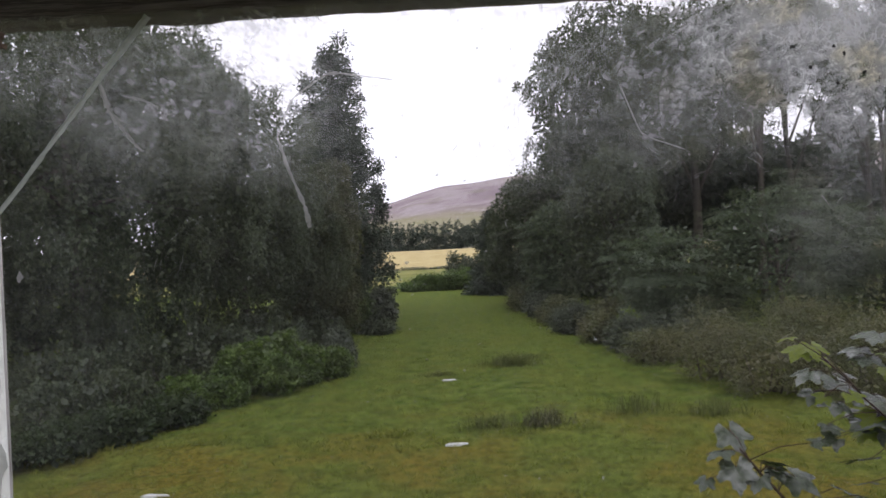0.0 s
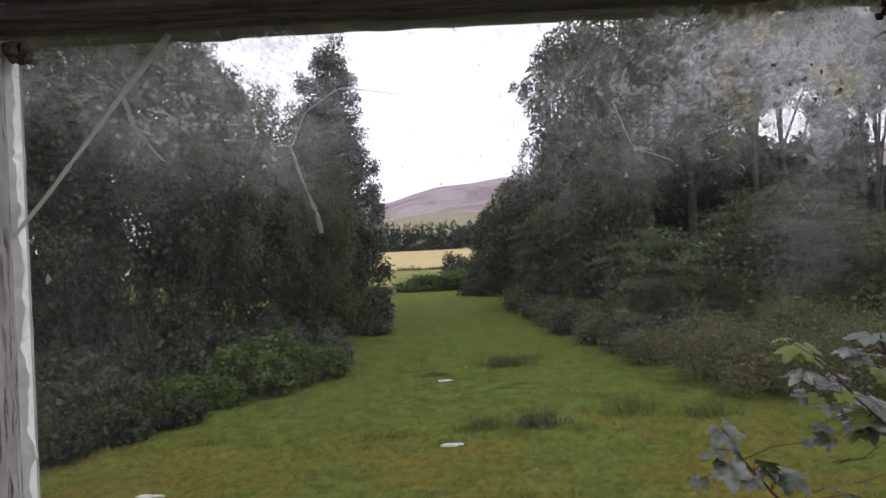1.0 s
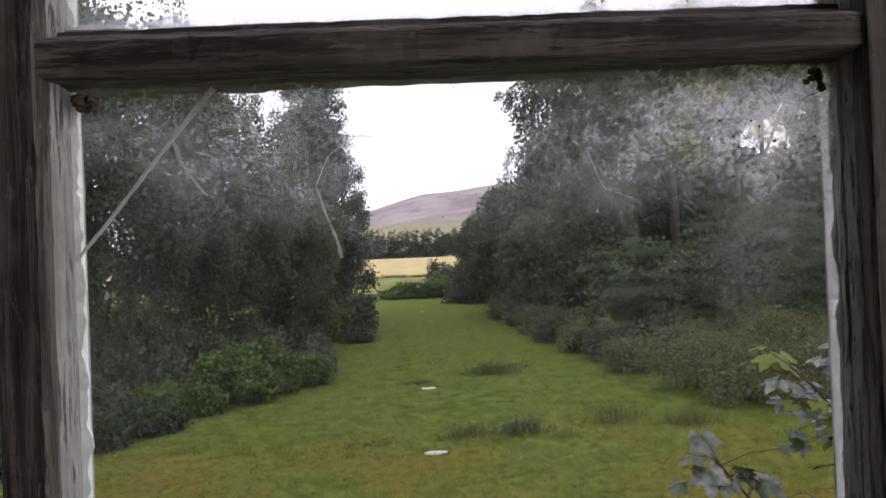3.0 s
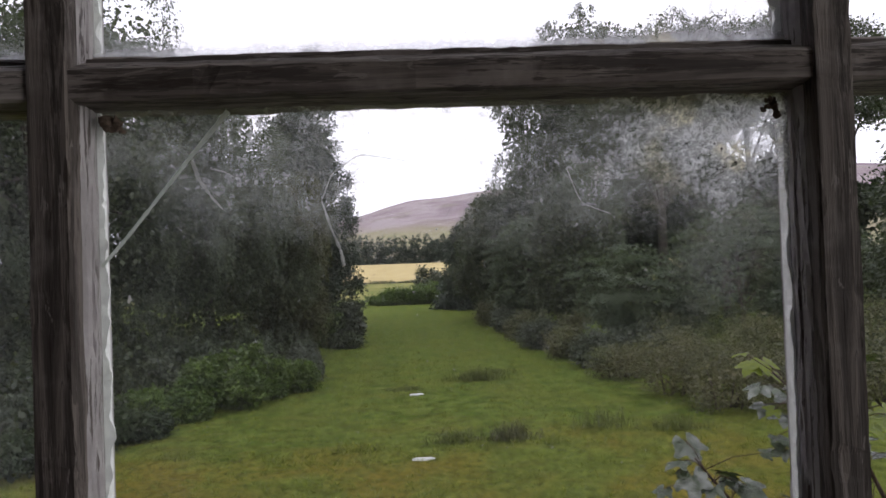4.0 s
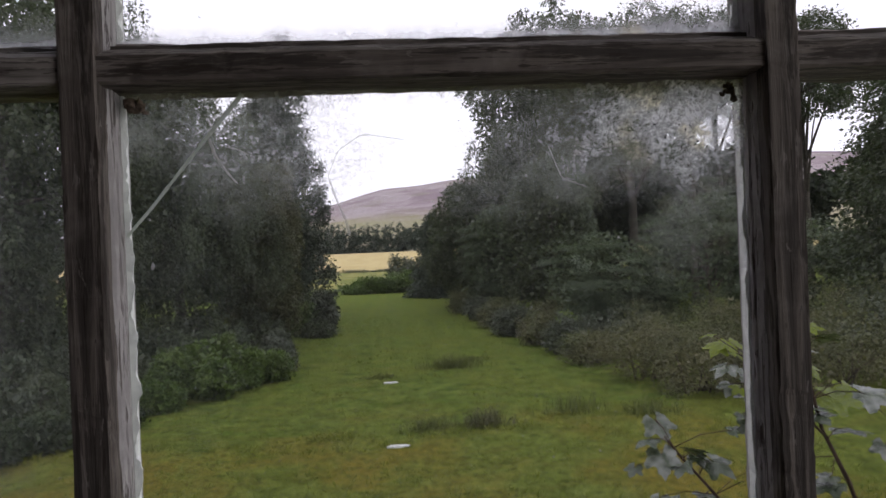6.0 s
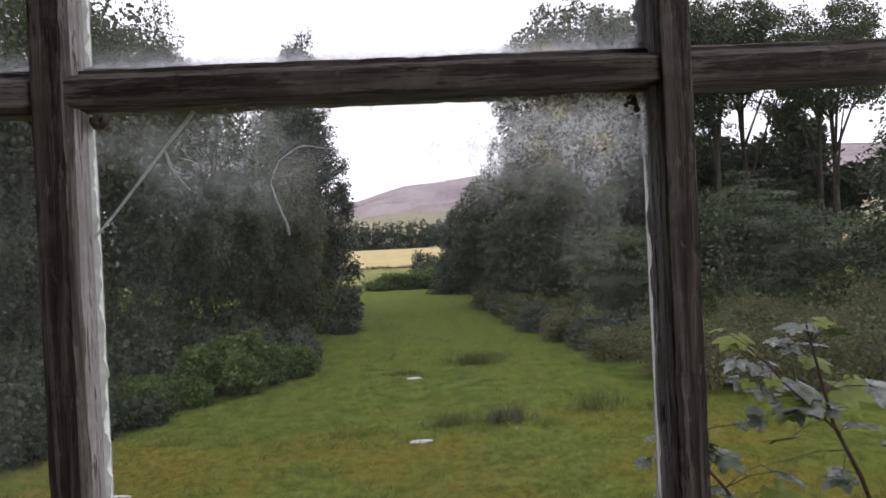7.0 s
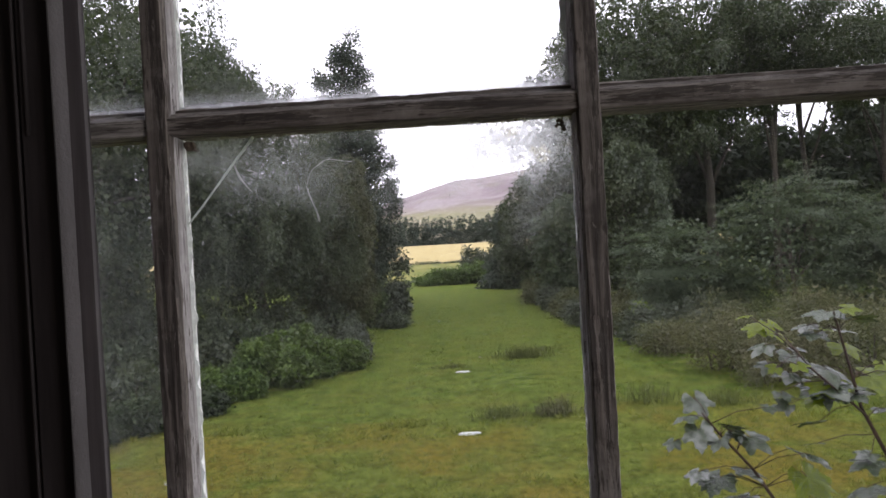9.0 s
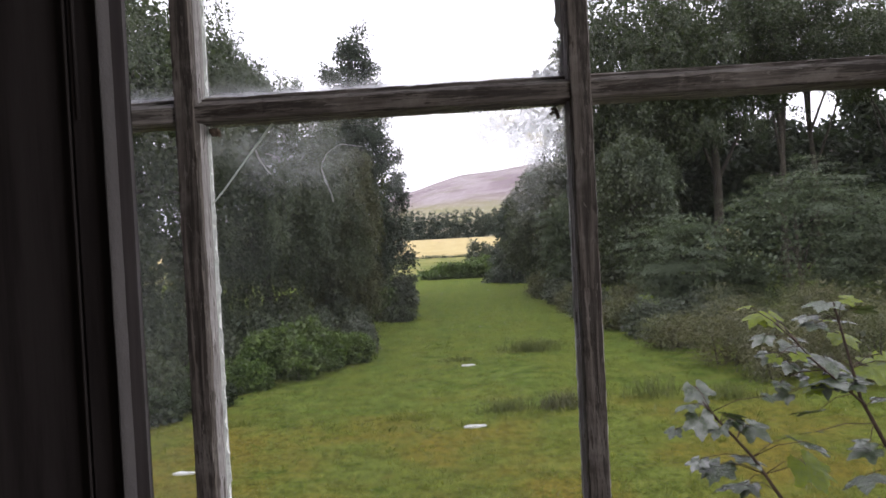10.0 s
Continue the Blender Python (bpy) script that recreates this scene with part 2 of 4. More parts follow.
    col = m.mix(m.math("MULTIPLY", r, 0.4), col, rgb(0.13, 0.10, 0.08))
    return m.surface(m.principled(col, 0.6, m.bump(g, 0.3, 0.002)))


BOARDS = floorboards()


def dusty_glass(name, base, clouds, edge_z=None, web=0.0, specks=0.25):
    """Clear glass under dried dust: clouds is a list of (x, z, half width, half height, strength)."""
    m = Nodes(name)
    pos = m.position()
    xyz = m.node("SeparateXYZ", {0: pos}).outputs
    flat = m.node("CombineXYZ", {0: xyz[0], 1: 0.0, 2: xyz[2]}).outputs[0]
    warp = m.node("TexNoise", {"Vector": flat, "Scale": 80.0, "Detail": 3.0}).outputs[1]
    bent = m.node("VectorMath", {0: flat, 1: m.node("VectorMath", {0: warp, "Scale": 0.010}, operation="SCALE").outputs[0]}, operation="ADD").outputs[0]
    soft = m.ramp(m.noise(bent, 110, 6, 0.75, 0.4), 0.38, 0.70)
    tufts = m.ramp(m.noise(flat, 400, 5, 0.75, 0.4), 0.46, 0.68)
    cell = m.node("TexVoronoi", {"Vector": bent, "Scale": 330.0}, feature="DISTANCE_TO_EDGE").outputs[0]
    lines = m.math("SUBTRACT", 1.0, m.ramp(cell, 0.0, 0.16))
    lines = m.math("MULTIPLY", lines, m.ramp(m.noise(flat, 90, 3), 0.42, 0.60))
    total = m.math("ADD", base, m.math("MULTIPLY", soft, base))
    for x, z, rx, rz, s in clouds:
        dx = m.math("DIVIDE", m.math("SUBTRACT", xyz[0], x), rx)
        dz = m.math("DIVIDE", m.math("SUBTRACT", xyz[2], z), rz)
        d = m.math("SQRT", m.math("ADD", m.math("MULTIPLY", dx, dx), m.math("MULTIPLY", dz, dz)))
        d = m.math("ADD", d, m.math("MULTIPLY", m.math("SUBTRACT", m.noise(flat, 26, 4), 0.5), 1.3))
        inside = m.math("SUBTRACT", 1.0, m.ramp(d, 0.15, 1.15))
        grain = m.math("ADD", m.math("MULTIPLY", soft, 0.36), m.math("ADD", m.math("MULTIPLY", tufts, 0.46), 0.05))
        grain = m.math("ADD", grain, m.math("MULTIPLY", lines, web))
        total = m.math("ADD", total, m.math("MULTIPLY", m.math("MULTIPLY", inside, s), grain))
    if edge_z is not None:
        up = m.math("MAXIMUM", m.math("SUBTRACT", xyz[2], edge_z), 0.0)
        low = m.math("POWER", 2.718, m.math("MULTIPLY", up, -240.0))
        total = m.math("ADD", total, m.math("MULTIPLY", low, m.math("ADD", 0.30, m.math("MULTIPLY", soft, 0.25))))
    dots = m.ramp(m.noise(flat, 420, 2, 0.4), 0.70, 0.78)
    total = m.math("ADD", total, m.math("MULTIPLY", dots, specks))
    total = m.math("MINIMUM", total, 0.85)
    tint = m.mix(m.math("MULTIPLY", m.ramp(m.noise(flat, 48, 3), 0.52, 0.64), m.ramp(xyz[0], 0.05, 0.09)), rgb(0.84, 0.86, 0.88), rgb(0.90, 0.86, 0.66))
    film = m.node("MixShader", {0: 0.15, 1: m.node("BsdfTranslucent", {"Color": tint}).outputs[0], 2: m.node("BsdfDiffuse", {"Color": tint}).outputs[0]}).outputs[0]
    film = m.node("MixShader", {0: 0.30, 1: film, 2: m.node("BsdfGlass", {"Color": rgb(0.96, 0.97, 0.97), "Roughness": 0.45, "IOR": 1.45}).outputs[0]}).outputs[0]   # dust scatters mostly forwards
    glass = m.node("BsdfGlass", {"Color": rgb(0.97, 0.985, 0.98), "Roughness": 0.0, "IOR": 1.45}).outputs[0]
    return m.surface(m.node("MixShader", {0: total, 1: glass, 2: film}).outputs[0])


GLASS_MID = dusty_glass("dusty_cobwebbed_glass", 0.006, [
    (0.104, 4.052, 0.072, 0.036, 0.72), (0.130, 4.066, 0.056, 0.032, 0.85), (0.124, 4.024, 0.030, 0.044, 0.36), (0.040, 4.040, 0.055, 0.034, 0.26),
    (-0.072, 4.048, 0.062, 0.036, 0.42), (-0.118, 4.062, 0.046, 0.026, 0.42), (-0.128, 3.98, 0.030, 0.11, 0.035), (0.0, 4.078, 0.19, 0.010, 0.30)], web=0.30)
GLASS_UP = dusty_glass("glass_with_dusty_lower_edge", 0.004, [(0.13, 4.112, 0.05, 0.02, 0.3)], edge_z=4.102)
GLASS_LEFT = dusty_glass("misted_dusty_glass", 0.017, [(-0.25, 4.00, 0.2, 0.2, 0.03)], specks=0.3)
GLASS_CLEAR = dusty_glass("nearly_clean_glass", 0.004, [], specks=0.05)


def dirt_material(name, a, b, through=0.5, thin=0.0):
    m = Nodes(name)
    n = m.noise(m.position(), 500, 3)
    col = m.mix(n, rgb(*a), rgb(*b))
    p = m.principled(col, 0.8, spec=0.2)
    t = m.node("BsdfTranslucent", {"Color": col}).outputs[0]
    body = m.node("MixShader", {0: through, 1: p, 2: t}).outputs[0]
    if thin:
        body = m.node("MixShader", {0: thin, 1: body, 2: m.node("BsdfTransparent").outputs[0]}).outputs[0]
    return m.surface(body)


CRACK = dirt_material("cracked_glass_edge", (0.40, 0.45, 0.40), (0.66, 0.70, 0.64), 0.7, 0.06)
WEB = dirt_material("cobweb_dust", (0.60, 0.60, 0.58), (0.86, 0.86, 0.84), 0.75, 0.5)
DEBRIS = dirt_material("dark_dirt_lump", (0.03, 0.022, 0.018), (0.16, 0.12, 0.09), 0.1)
FLY = dirt_material("black_speck", (0.015, 0.013, 0.012), (0.03, 0.03, 0.03), 0.0)


def sycamore_material(name, dark, light, through, wet):
    """A wet broad leaf: glossy wrinkled upper skin, some light through it."""
    m = Nodes(name)
    co = m.node("TexCoord").outputs["Object"]
    n = m.noise(co, 5, 3, 0.55)
    v = m.node("TexVoronoi", {"Vector": co, "Scale": 9.0}, feature="DISTANCE_TO_EDGE").outputs[0]
    r = m.node("ObjectInfo").outputs["Random"]
    col = m.mix(m.ramp(n, 0.3, 0.7), rgb(*dark), rgb(*light))
    col = m.mix(m.math("MULTIPLY", r, 0.4), col, rgb(dark[0] * 1.6, dark[1] * 1.3, dark[2]))
    p = m.principled(col, 0.22, m.bump(m.math("ADD", n, m.math("MULTIPLY", m.ramp(v, 0.0, 0.12), 0.6)), 0.3, 0.06), spec=0.5)
    film = m.node("BsdfAnisotropic", {"Color": rgb(1, 1, 1), "Roughness": 0.30, "Normal": m.bump(n, 0.2, 0.05)}).outputs[0]
    p = m.node("MixShader", {0: m.math("MULTIPLY", m.ramp(m.noise(co, 2.2, 2, 0.5), 0.36, 0.62), m.math("MULTIPLY", m.ramp(r, 0.15, 0.75), wet)), 1: p, 2: film}).outputs[0]   # beaded rain water
    t = m.node("BsdfTranslucent", {"Color": m.mix(0.4, col, rgb(light[0] * 1.6, light[1] * 1.7, light[2]))}).outputs[0]
    return m.surface(m.node("MixShader", {0: through, 1: p, 2: t}).outputs[0])


SYC_TOP = sycamore_material("wet_sycamore_leaf", (0.018, 0.034, 0.012), (0.052, 0.078, 0.028), 0.10, 0.13)
SYC_YOUNG = sycamore_material("young_sycamore_leaf", (0.105, 0.150, 0.006), (0.21, 0.27, 0.010), 0.45, 0.0)
STEM = bark_material("sycamore_stem", (0.045, 0.030, 0.022), (0.11, 0.075, 0.055))

# ---- building helpers ----


def mesh_of(name, verts, faces, mats, index=None, smooth=False):
    me = bpy.data.meshes.new(name)
    me.from_pydata([tuple(v) for v in verts], [], [tuple(f) for f in faces])
    for m in mats:
        me.materials.append(m)
    if index is not None:
        me.polygons.foreach_set("material_index", np.asarray(index, dtype=np.int32))
    if smooth:
        me.polygons.foreach_set("use_smooth", np.ones(len(me.polygons), dtype=bool))
    me.update()
    return me


def part(name, bm, material, parent=None, label=""):
    """Links a bmesh as one mesh object under a thing or a part."""
    me = bpy.data.meshes.new(name)
    bm.to_mesh(me)
    bm.free()
    mats = material if isinstance(material, (list, tuple)) else [material]
    for m in mats:
        me.materials.append(m)
    ob = new(name, me)
    ob.parent = parent
    if label:
        tagged(ob, label)
    return ob


def box(bm, x0, x1, y0, y1, z0, z1, bevel=0.0):
    geom = bmesh.ops.create_cube(bm, size=1.0)
    bmesh.ops.scale(bm, vec=(x1 - x0, y1 - y0, z1 - z0), verts=geom["verts"])
    bmesh.ops.translate(bm, vec=((x0 + x1) / 2, (y0 + y1) / 2, (z0 + z1) / 2), verts=geom["verts"])
    if bevel > 0:
        edges = list({e for v in geom["verts"] for e in v.link_edges})
        bmesh.ops.bevel(bm, geom=edges, offset=bevel, segments=2, affect="EDGES")
    return bm


def tube(bm, pts, r0, r1, sides=7):
    """A tapered tube along a line of points."""
    pts = [Vector(p) for p in pts]
    rings = []
    for i, p in enumerate(pts):
        way = (pts[min(i + 1, len(pts) - 1)] - pts[max(i - 1, 0)]).normalized()
        a = way.orthogonal().normalized() if abs(way.z) > 0.95 else way.cross(Vector((0, 0, 1))).normalized()
        b = way.cross(a)
        r = r0 + (r1 - r0) * i / (len(pts) - 1)
        rings.append([bm.verts.new(p + (a * math.cos(2 * math.pi * k / sides) + b * math.sin(2 * math.pi * k / sides)) * r) for k in range(sides)])
    for u, v in zip(rings, rings[1:]):
        for k in range(sides):
            f = bm.faces.new((u[k], u[(k + 1) % sides], v[(k + 1) % sides], v[k]))
            f.smooth = True
    bm.faces.new(rings[-1])
    bm.faces.new(list(reversed(rings[0])))
    return bm


def unit(a):
    return a / np.maximum(np.linalg.norm(a, axis=1, keepdims=True), 1e-6)


def leaf_mesh(name, base, along, normal, length, width, material):
    """Many small folded leaves as one mesh."""
    n = len(base)
    along = unit(along)
    side = unit(np.cross(along, normal))
    normal = np.cross(side, along)
    le, wi = length[:, None], width[:, None]
    v = np.empty((n, 4, 3))
    v[:, 0] = base
    v[:, 1] = base + along * le * 0.5 + side * wi * 0.5 - normal * wi * 0.12
    v[:, 2] = base + along * le - normal * le * 0.10
    v[:, 3] = base + along * le * 0.5 - side * wi * 0.5 - normal * wi * 0.12
    me = bpy.data.meshes.new(name)
    me.vertices.add(n * 4)
    me.vertices.foreach_set("co", v.reshape(-1))
    me.loops.add(n * 4)
    me.loops.foreach_set("vertex_index", np.arange(n * 4, dtype=np.int32))
    me.polygons.add(n)
    me.polygons.foreach_set("loop_start", np.arange(0, n * 4, 4, dtype=np.int32))
    me.update(calc_edges=True)
    me.materials.append(material)
    return me


def sprays(rng, tips, out, style, per, size, spread, drop):
    """Leaves for each twig tip: base, along, normal, length, width."""
    n = len(tips)
    t = rng.random((n, per, 1))
    c = np.repeat(tips[:, None], per, 1)
    o = np.repeat(out[:, None], per, 1)
    j = np.clip(rng.normal(size=(n, per, 3)), -1.6, 1.6)
    up = np.array([0, 0, 1.0])
    if style == "weep":
        long = drop * (0.4 + 0.9 * rng.random((n, 1, 1)))
        base = c + o * 0.25 * np.sqrt(t) - up * long * t + j * [0.06, 0.06, 0.05] * (spread / 0.3)
        along = o * 0.25 - up * 0.9 + j * 0.45
        normal = o * 0.8 + up * 0.3 + rng.normal(size=j.shape) * 0.5
    elif style == "layer":
        h = o * [1, 1, 0.15]
        h = h / np.maximum(np.linalg.norm(h, axis=2, keepdims=True), 1e-6)
        p = np.cross(h, up)
        v = rng.uniform(-1, 1, (n, per, 1))
        base = c + h * spread * 2.2 * (t - 0.5) + p * v * spread * (1.25 - t) - up * (drop * t * t + 0.05 * np.abs(v)) + j * 0.03
        along = h * 0.9 + p * v * 0.9 - up * 0.25 + j * 0.2
        normal = up + h * 0.2 + rng.normal(size=j.shape) * 0.2
    elif style == "needle":
        base = c + o * spread * 1.8 * (t - 0.6) - up * drop * t * t + j * [0.14, 0.14, 0.10] * (spread / 0.4)
        along = o * 0.8 - up * 0.45 + j * 0.5
        normal = up * 0.7 + rng.normal(size=j.shape) * 0.6
    else:
        base = c + j * spread * [1, 1, 0.7]
        along = o * 0.5 - up * 0.25 + rng.normal(size=j.shape) * 0.6
        normal = up * 0.6 + o * 0.4 + rng.normal(size=j.shape) * 0.55
    k = n * per
    length = size * (0.65 + 0.7 * rng.random(k))
    return base.reshape(k, 3), along.reshape(k, 3), normal.reshape(k, 3), length, length * (0.45 + 0.2 * rng.random(k))


def round_tips(rng, n, centre, radii, blobs, rough=0.16, inner=0.35, low=-0.75, clump=7, clump_size=0.20):
    """Twig tips over a crown that is a heap of smaller rounded masses."""
    centre, radii = np.array(centre), np.array(radii)
    d = unit(rng.normal(size=(blobs, 3)))
    d[:, 2] = np.clip(d[:, 2], low, 1)
    mids = d * radii * (0.45 + 0.22 * rng.random((blobs, 1)))
    sizes = (0.31 + 0.15 * rng.random(blobs))[:, None] * radii
    k = max(n // clump, 1)
    pick = rng.integers(0, blobs, k)
    o = unit(rng.normal(size=(k, 3)))
    o = unit(o + unit(mids[pick]) * 0.55)
    reach = 1 - inner * rng.random((k, 1)) ** 2.0 + rng.normal(size=(k, 1)) * rough * 0.4
    tufts = centre + mids[pick] + o * sizes[pick] * reach
    pick = rng.integers(0, k, n)
    tips = tufts[pick] + np.clip(rng.normal(size=(n, 3)), -1.5, 1.5) * clump_size * np.array([1, 1, 0.7])
    return tips, unit(o[pick] + rng.normal(size=(n, 3)) * 0.3), centre + mids


def cone_tips(rng, n, x, y, z0, z1, r, tiers, full=0.8, droop=0.25):
    """Twig tips of a conifer: whorls of boughs round one stem."""
    u = rng.random(n) ** 1.25
    lev = np.round(u * tiers) / tiers
    u = np.clip(lev + rng.normal(size=n) * 0.22 / tiers, 0, 1)
    boughs = rng.random((tiers + 1, 9))
    a = rng.random(n) * 2 * math.pi
    row = np.clip(np.round(u * tiers).astype(int), 0, tiers)
    long = 0.72 + 0.5 * boughs[row, (a / (2 * math.pi) * 9).astype(int) % 9]
    reach = np.sqrt(0.12 + 0.88 * rng.random(n))
    rad = r * (1 - u) ** full * long * reach + 0.12
    o = np.stack([np.cos(a), np.sin(a), np.full(n, -0.15)], 1)
    tips = np.stack([x + np.cos(a) * rad, y + np.sin(a) * rad, z0 + (z1 - z0) * u - droop * rad * reach], 1)
    return tips, unit(o)


def core_leaves(rng, n, centre, radii, size):
    """The dense shaded leaves deep inside a crown."""
    c = np.array(centre) + unit(rng.normal(size=(n, 3))) * (0.25 + 0.75 * rng.random((n, 1)) ** 0.4) * np.array(radii) * 0.86
    c[:, 2] = np.maximum(c[:, 2], size * 0.6)
    length = size * (0.6 + 0.8 * rng.random(n))
    return c, rng.normal(size=(n, 3)), rng.normal(size=(n, 3)), length, length * 0.8


def joined(a, b):
    return [np.concatenate(p) for p in zip(a, b)]


def trunk_mesh(rng, x, y, height, r, limbs, bend=0.3):
    bm = bmesh.new()
    top = Vector((x + rng.normal() * bend, y + rng.normal() * bend, height))
    line = [Vector((x, y, -0.15)).lerp(top, i / 7) + Vector((rng.normal(), rng.normal(), 0)) * bend * 0.15 * (0 < i < 7) for i in range(8)]
    tube(bm, line, r, r * 0.25, 9)
    for end in limbs:
        s = Vector(line[int(rng.integers(3, 7))])
        e = Vector(end)
        mid = s.lerp(e, 0.5) + Vector((0, 0, 0.12 * (e - s).length))
        tube(bm, [s, s.lerp(mid, 0.5) + Vector((0, 0, 0.05)), mid, e], r * 0.42, r * 0.07, 6)
    return bm


def tree(name, label, seed, x, y, crown, leaves, leaf, style="broad", bark=BARK, per=16, size=0.16, spread=0.3, drop=0.5, blobs=14,
         trunk_r=0.25, category="tree", low=-0.75, inner=0.35, core=0.2, clump=13, group=""):
    """A tree with a trunk, limbs and a crown of many leaves; crown: centre z, radii x, y, z, and shift x, y."""
    rng = np.random.default_rng(seed)
    cz, rx, ry, rz, sx, sy = crown
    root = tagged(new(name), label, category, group)
    root.location = (x, y, 0)
    tips, out, mids = round_tips(rng, leaves // per, (sx, sy, cz), (rx, ry, rz), blobs, low=low, inner=inner, clump=3 if style == "layer" else clump, clump_size=0.06 + 0.045 * min(rx, 6.0))
    if style == "layer":
        sector = ((np.arctan2(tips[:, 1] - sy, tips[:, 0] - sx) / (2 * math.pi) + 0.5) * 17).astype(int) % 17
        shift = rng.random(17)[sector] + 0.10 * np.hypot(tips[:, 0] - sx, tips[:, 1] - sy)
        tips[:, 2] = (np.round(tips[:, 2] / 0.48 + shift) - shift) * 0.48 + rng.normal(size=len(tips)) * 0.06
    tips[:, 2] = np.maximum(tips[:, 2], 0.25 + (drop * 0.6 if style == "weep" else 0))
    me = leaf_mesh("crown", *joined(sprays(rng, tips, out, style, per, size, spread, drop), core_leaves(rng, int(leaves * core), (sx, sy, cz), (rx, ry, rz), min(0.21, size * 1.6))), leaf)
    ob = new("crown", me)
    ob.parent = root
    part("trunk", trunk_mesh(rng, 0, 0, cz + rz * 0.35, trunk_r, mids[:9]), bark, root)
    return root


def conifer(name, label, seed, x, y, z0, z1, r, leaves, leaf=None, tiers=16, per=14, size=0.22, spread=0.4, drop=0.15, full=0.8, trunk_r=0.22, group=""):
    rng = np.random.default_rng(seed)
    root = tagged(new(name), label, "tree", group)
    root.location = (x, y, 0)
    tips, out = cone_tips(rng, leaves // per, 0, 0, z0, z1, r, tiers, full)
    tips[:, 2] = np.maximum(tips[:, 2], 0.3)
    k = leaves // 9
    u = rng.random(k) ** 1.3
    a = rng.random(k) * 2 * math.pi
    d = r * (1 - u) ** full * 0.62 * np.sqrt(rng.random(k))
    deep = np.stack([np.cos(a) * d, np.sin(a) * d, np.maximum(z0 + (z1 - z0) * u - 0.2 * d, 0.3)], 1)
    big = size * 1.5 * (0.6 + 0.7 * rng.random(k))
    inside = (deep, rng.normal(size=(k, 3)), rng.normal(size=(k, 3)), big, big * 0.7)
    ob = new("crown", leaf_mesh("crown", *joined(sprays(rng, tips, out, "needle", per, size, spread, drop), inside), leaf or LEAF_CONIFER))
    ob.parent = root
    part("trunk", trunk_mesh(rng, 0, 0, z1 * 0.96, trunk_r, [], 0.05), BARK, root)
    return root


def heap_tree(name, label, seed, x, y, blobs, leaves, leaf, size=0.2, spread=0.35, per=14, style="broad", drop=0.3, trunk_r=0.28):
    """An uneven tree whose crown is given as masses: dx, dy, z, radius, flatness."""
    rng = np.random.default_rng(seed)
    root = tagged(new(name), label, "tree")
    root.location = (x, y, 0)
    b = np.array(blobs)
    n = leaves // per
    w = b[:, 3] ** 2
    tuft = rng.integers(0, n // 11, n)
    pick = rng.choice(len(b), n // 11, p=w / w.sum())[tuft]
    o = unit(unit(rng.normal(size=(n // 11, 3)))[tuft] + rng.normal(size=(n, 3)) * 0.10)
    r = np.stack([b[pick, 3], b[pick, 3], b[pick, 3] * b[pick, 4]], 1)
    lumps = 1 + 0.24 * np.sin(o[:, :1] * 7 + pick[:, None]) * np.sin(o[:, 2:] * 8 + 2.0 * pick[:, None])
    tips = b[pick, :3] + o * r * lumps * (1 - 0.4 * rng.random((n // 11, 1))[tuft] ** 2) + np.clip(rng.normal(size=(n, 3)), -1.4, 1.4) * 0.15
    tips[:, 2] = np.maximum(tips[:, 2], 0.4)
    k = leaves // 8
    pick = rng.choice(len(b), k, p=w / w.sum())
    deep = b[pick, :3] + unit(rng.normal(size=(k, 3))) * (b[pick, 3] * 0.75 * rng.random(k) ** 0.5)[:, None]
    deep[:, 2] = np.maximum(deep[:, 2], 0.5)
    big = 0.22 * (0.6 + 0.8 * rng.random(k))
    inside = (deep, rng.normal(size=(k, 3)), rng.normal(size=(k, 3)), big, big * 0.7)
    ob = new("crown", leaf_mesh("crown", *joined(sprays(rng, tips, o, style, per, size, spread, drop), inside), leaf))
    ob.parent = root
    part("trunk", trunk_mesh(rng, 0, 0, max(q[2] for q in blobs), trunk_r, [tuple(q[:3]) for q in blobs], 0.1), BARK, root)
    return root


def bush(name, label, seed, x, y, h, rx, ry, leaves, leaf, style="broad", per=12, size=0.11, spread=0.16, drop=0.1, blobs=12, category="bush", group=""):
    """A bush: many thin stems from the ground and a lumpy mass of leaves."""
    rng = np.random.default_rng(seed)
    root = tagged(new(name), label, category, group)
    root.location = (x, y, 0)
    tips, out, mids = round_tips(rng, leaves // per, (0, 0, h * 0.46), (rx, ry, h * 0.56), blobs, low=-0.5, clump=4, clump_size=0.07)
    tips[:, 2] = np.maximum(tips[:, 2], 0.05 + 0.12 * rng.random(len(tips)))
    ob = new("foliage", leaf_mesh("foliage", *joined(sprays(rng, tips, out, style, per, size, spread, drop), core_leaves(rng, leaves // 8, (0, 0, h * 0.42), (rx, ry, h * 0.5), size * 1.6)), leaf))
    ob.parent = root
    bm = bmesh.new()
    for m in mids[:8]:
        s = Vector((rng.normal() * 0.12 * rx, rng.normal() * 0.12 * ry, -0.08))
        e = Vector(m)
        tube(bm, [s, s.lerp(e, 0.5) + Vector((0, 0, 0.15)), e], 0.03, 0.008, 5)
    part("stems", bm, BARK, root)
    return root


# ---- ground, field and hill: one sheet to the horizon ----
RIDGE_S = [-2.0, -0.8, -0.3, -0.106, -0.056, -0.02, 0.044, 0.20, 0.40, 0.65, 1.0, 2.0]
RIDGE_H = [0.004, 0.006, 0.018, 0.056, 0.0725, 0.0800, 0.0855, 0.096, 0.107, 0.112, 0.09, 0.02]


def smooth(a, lo, hi):
    t = np.clip((a - lo) / (hi - lo), 0, 1)
    return t * t * (3 - 2 * t)


def ground_height(x, y):
    x, y = np.asarray(x, float), np.asarray(y, float)
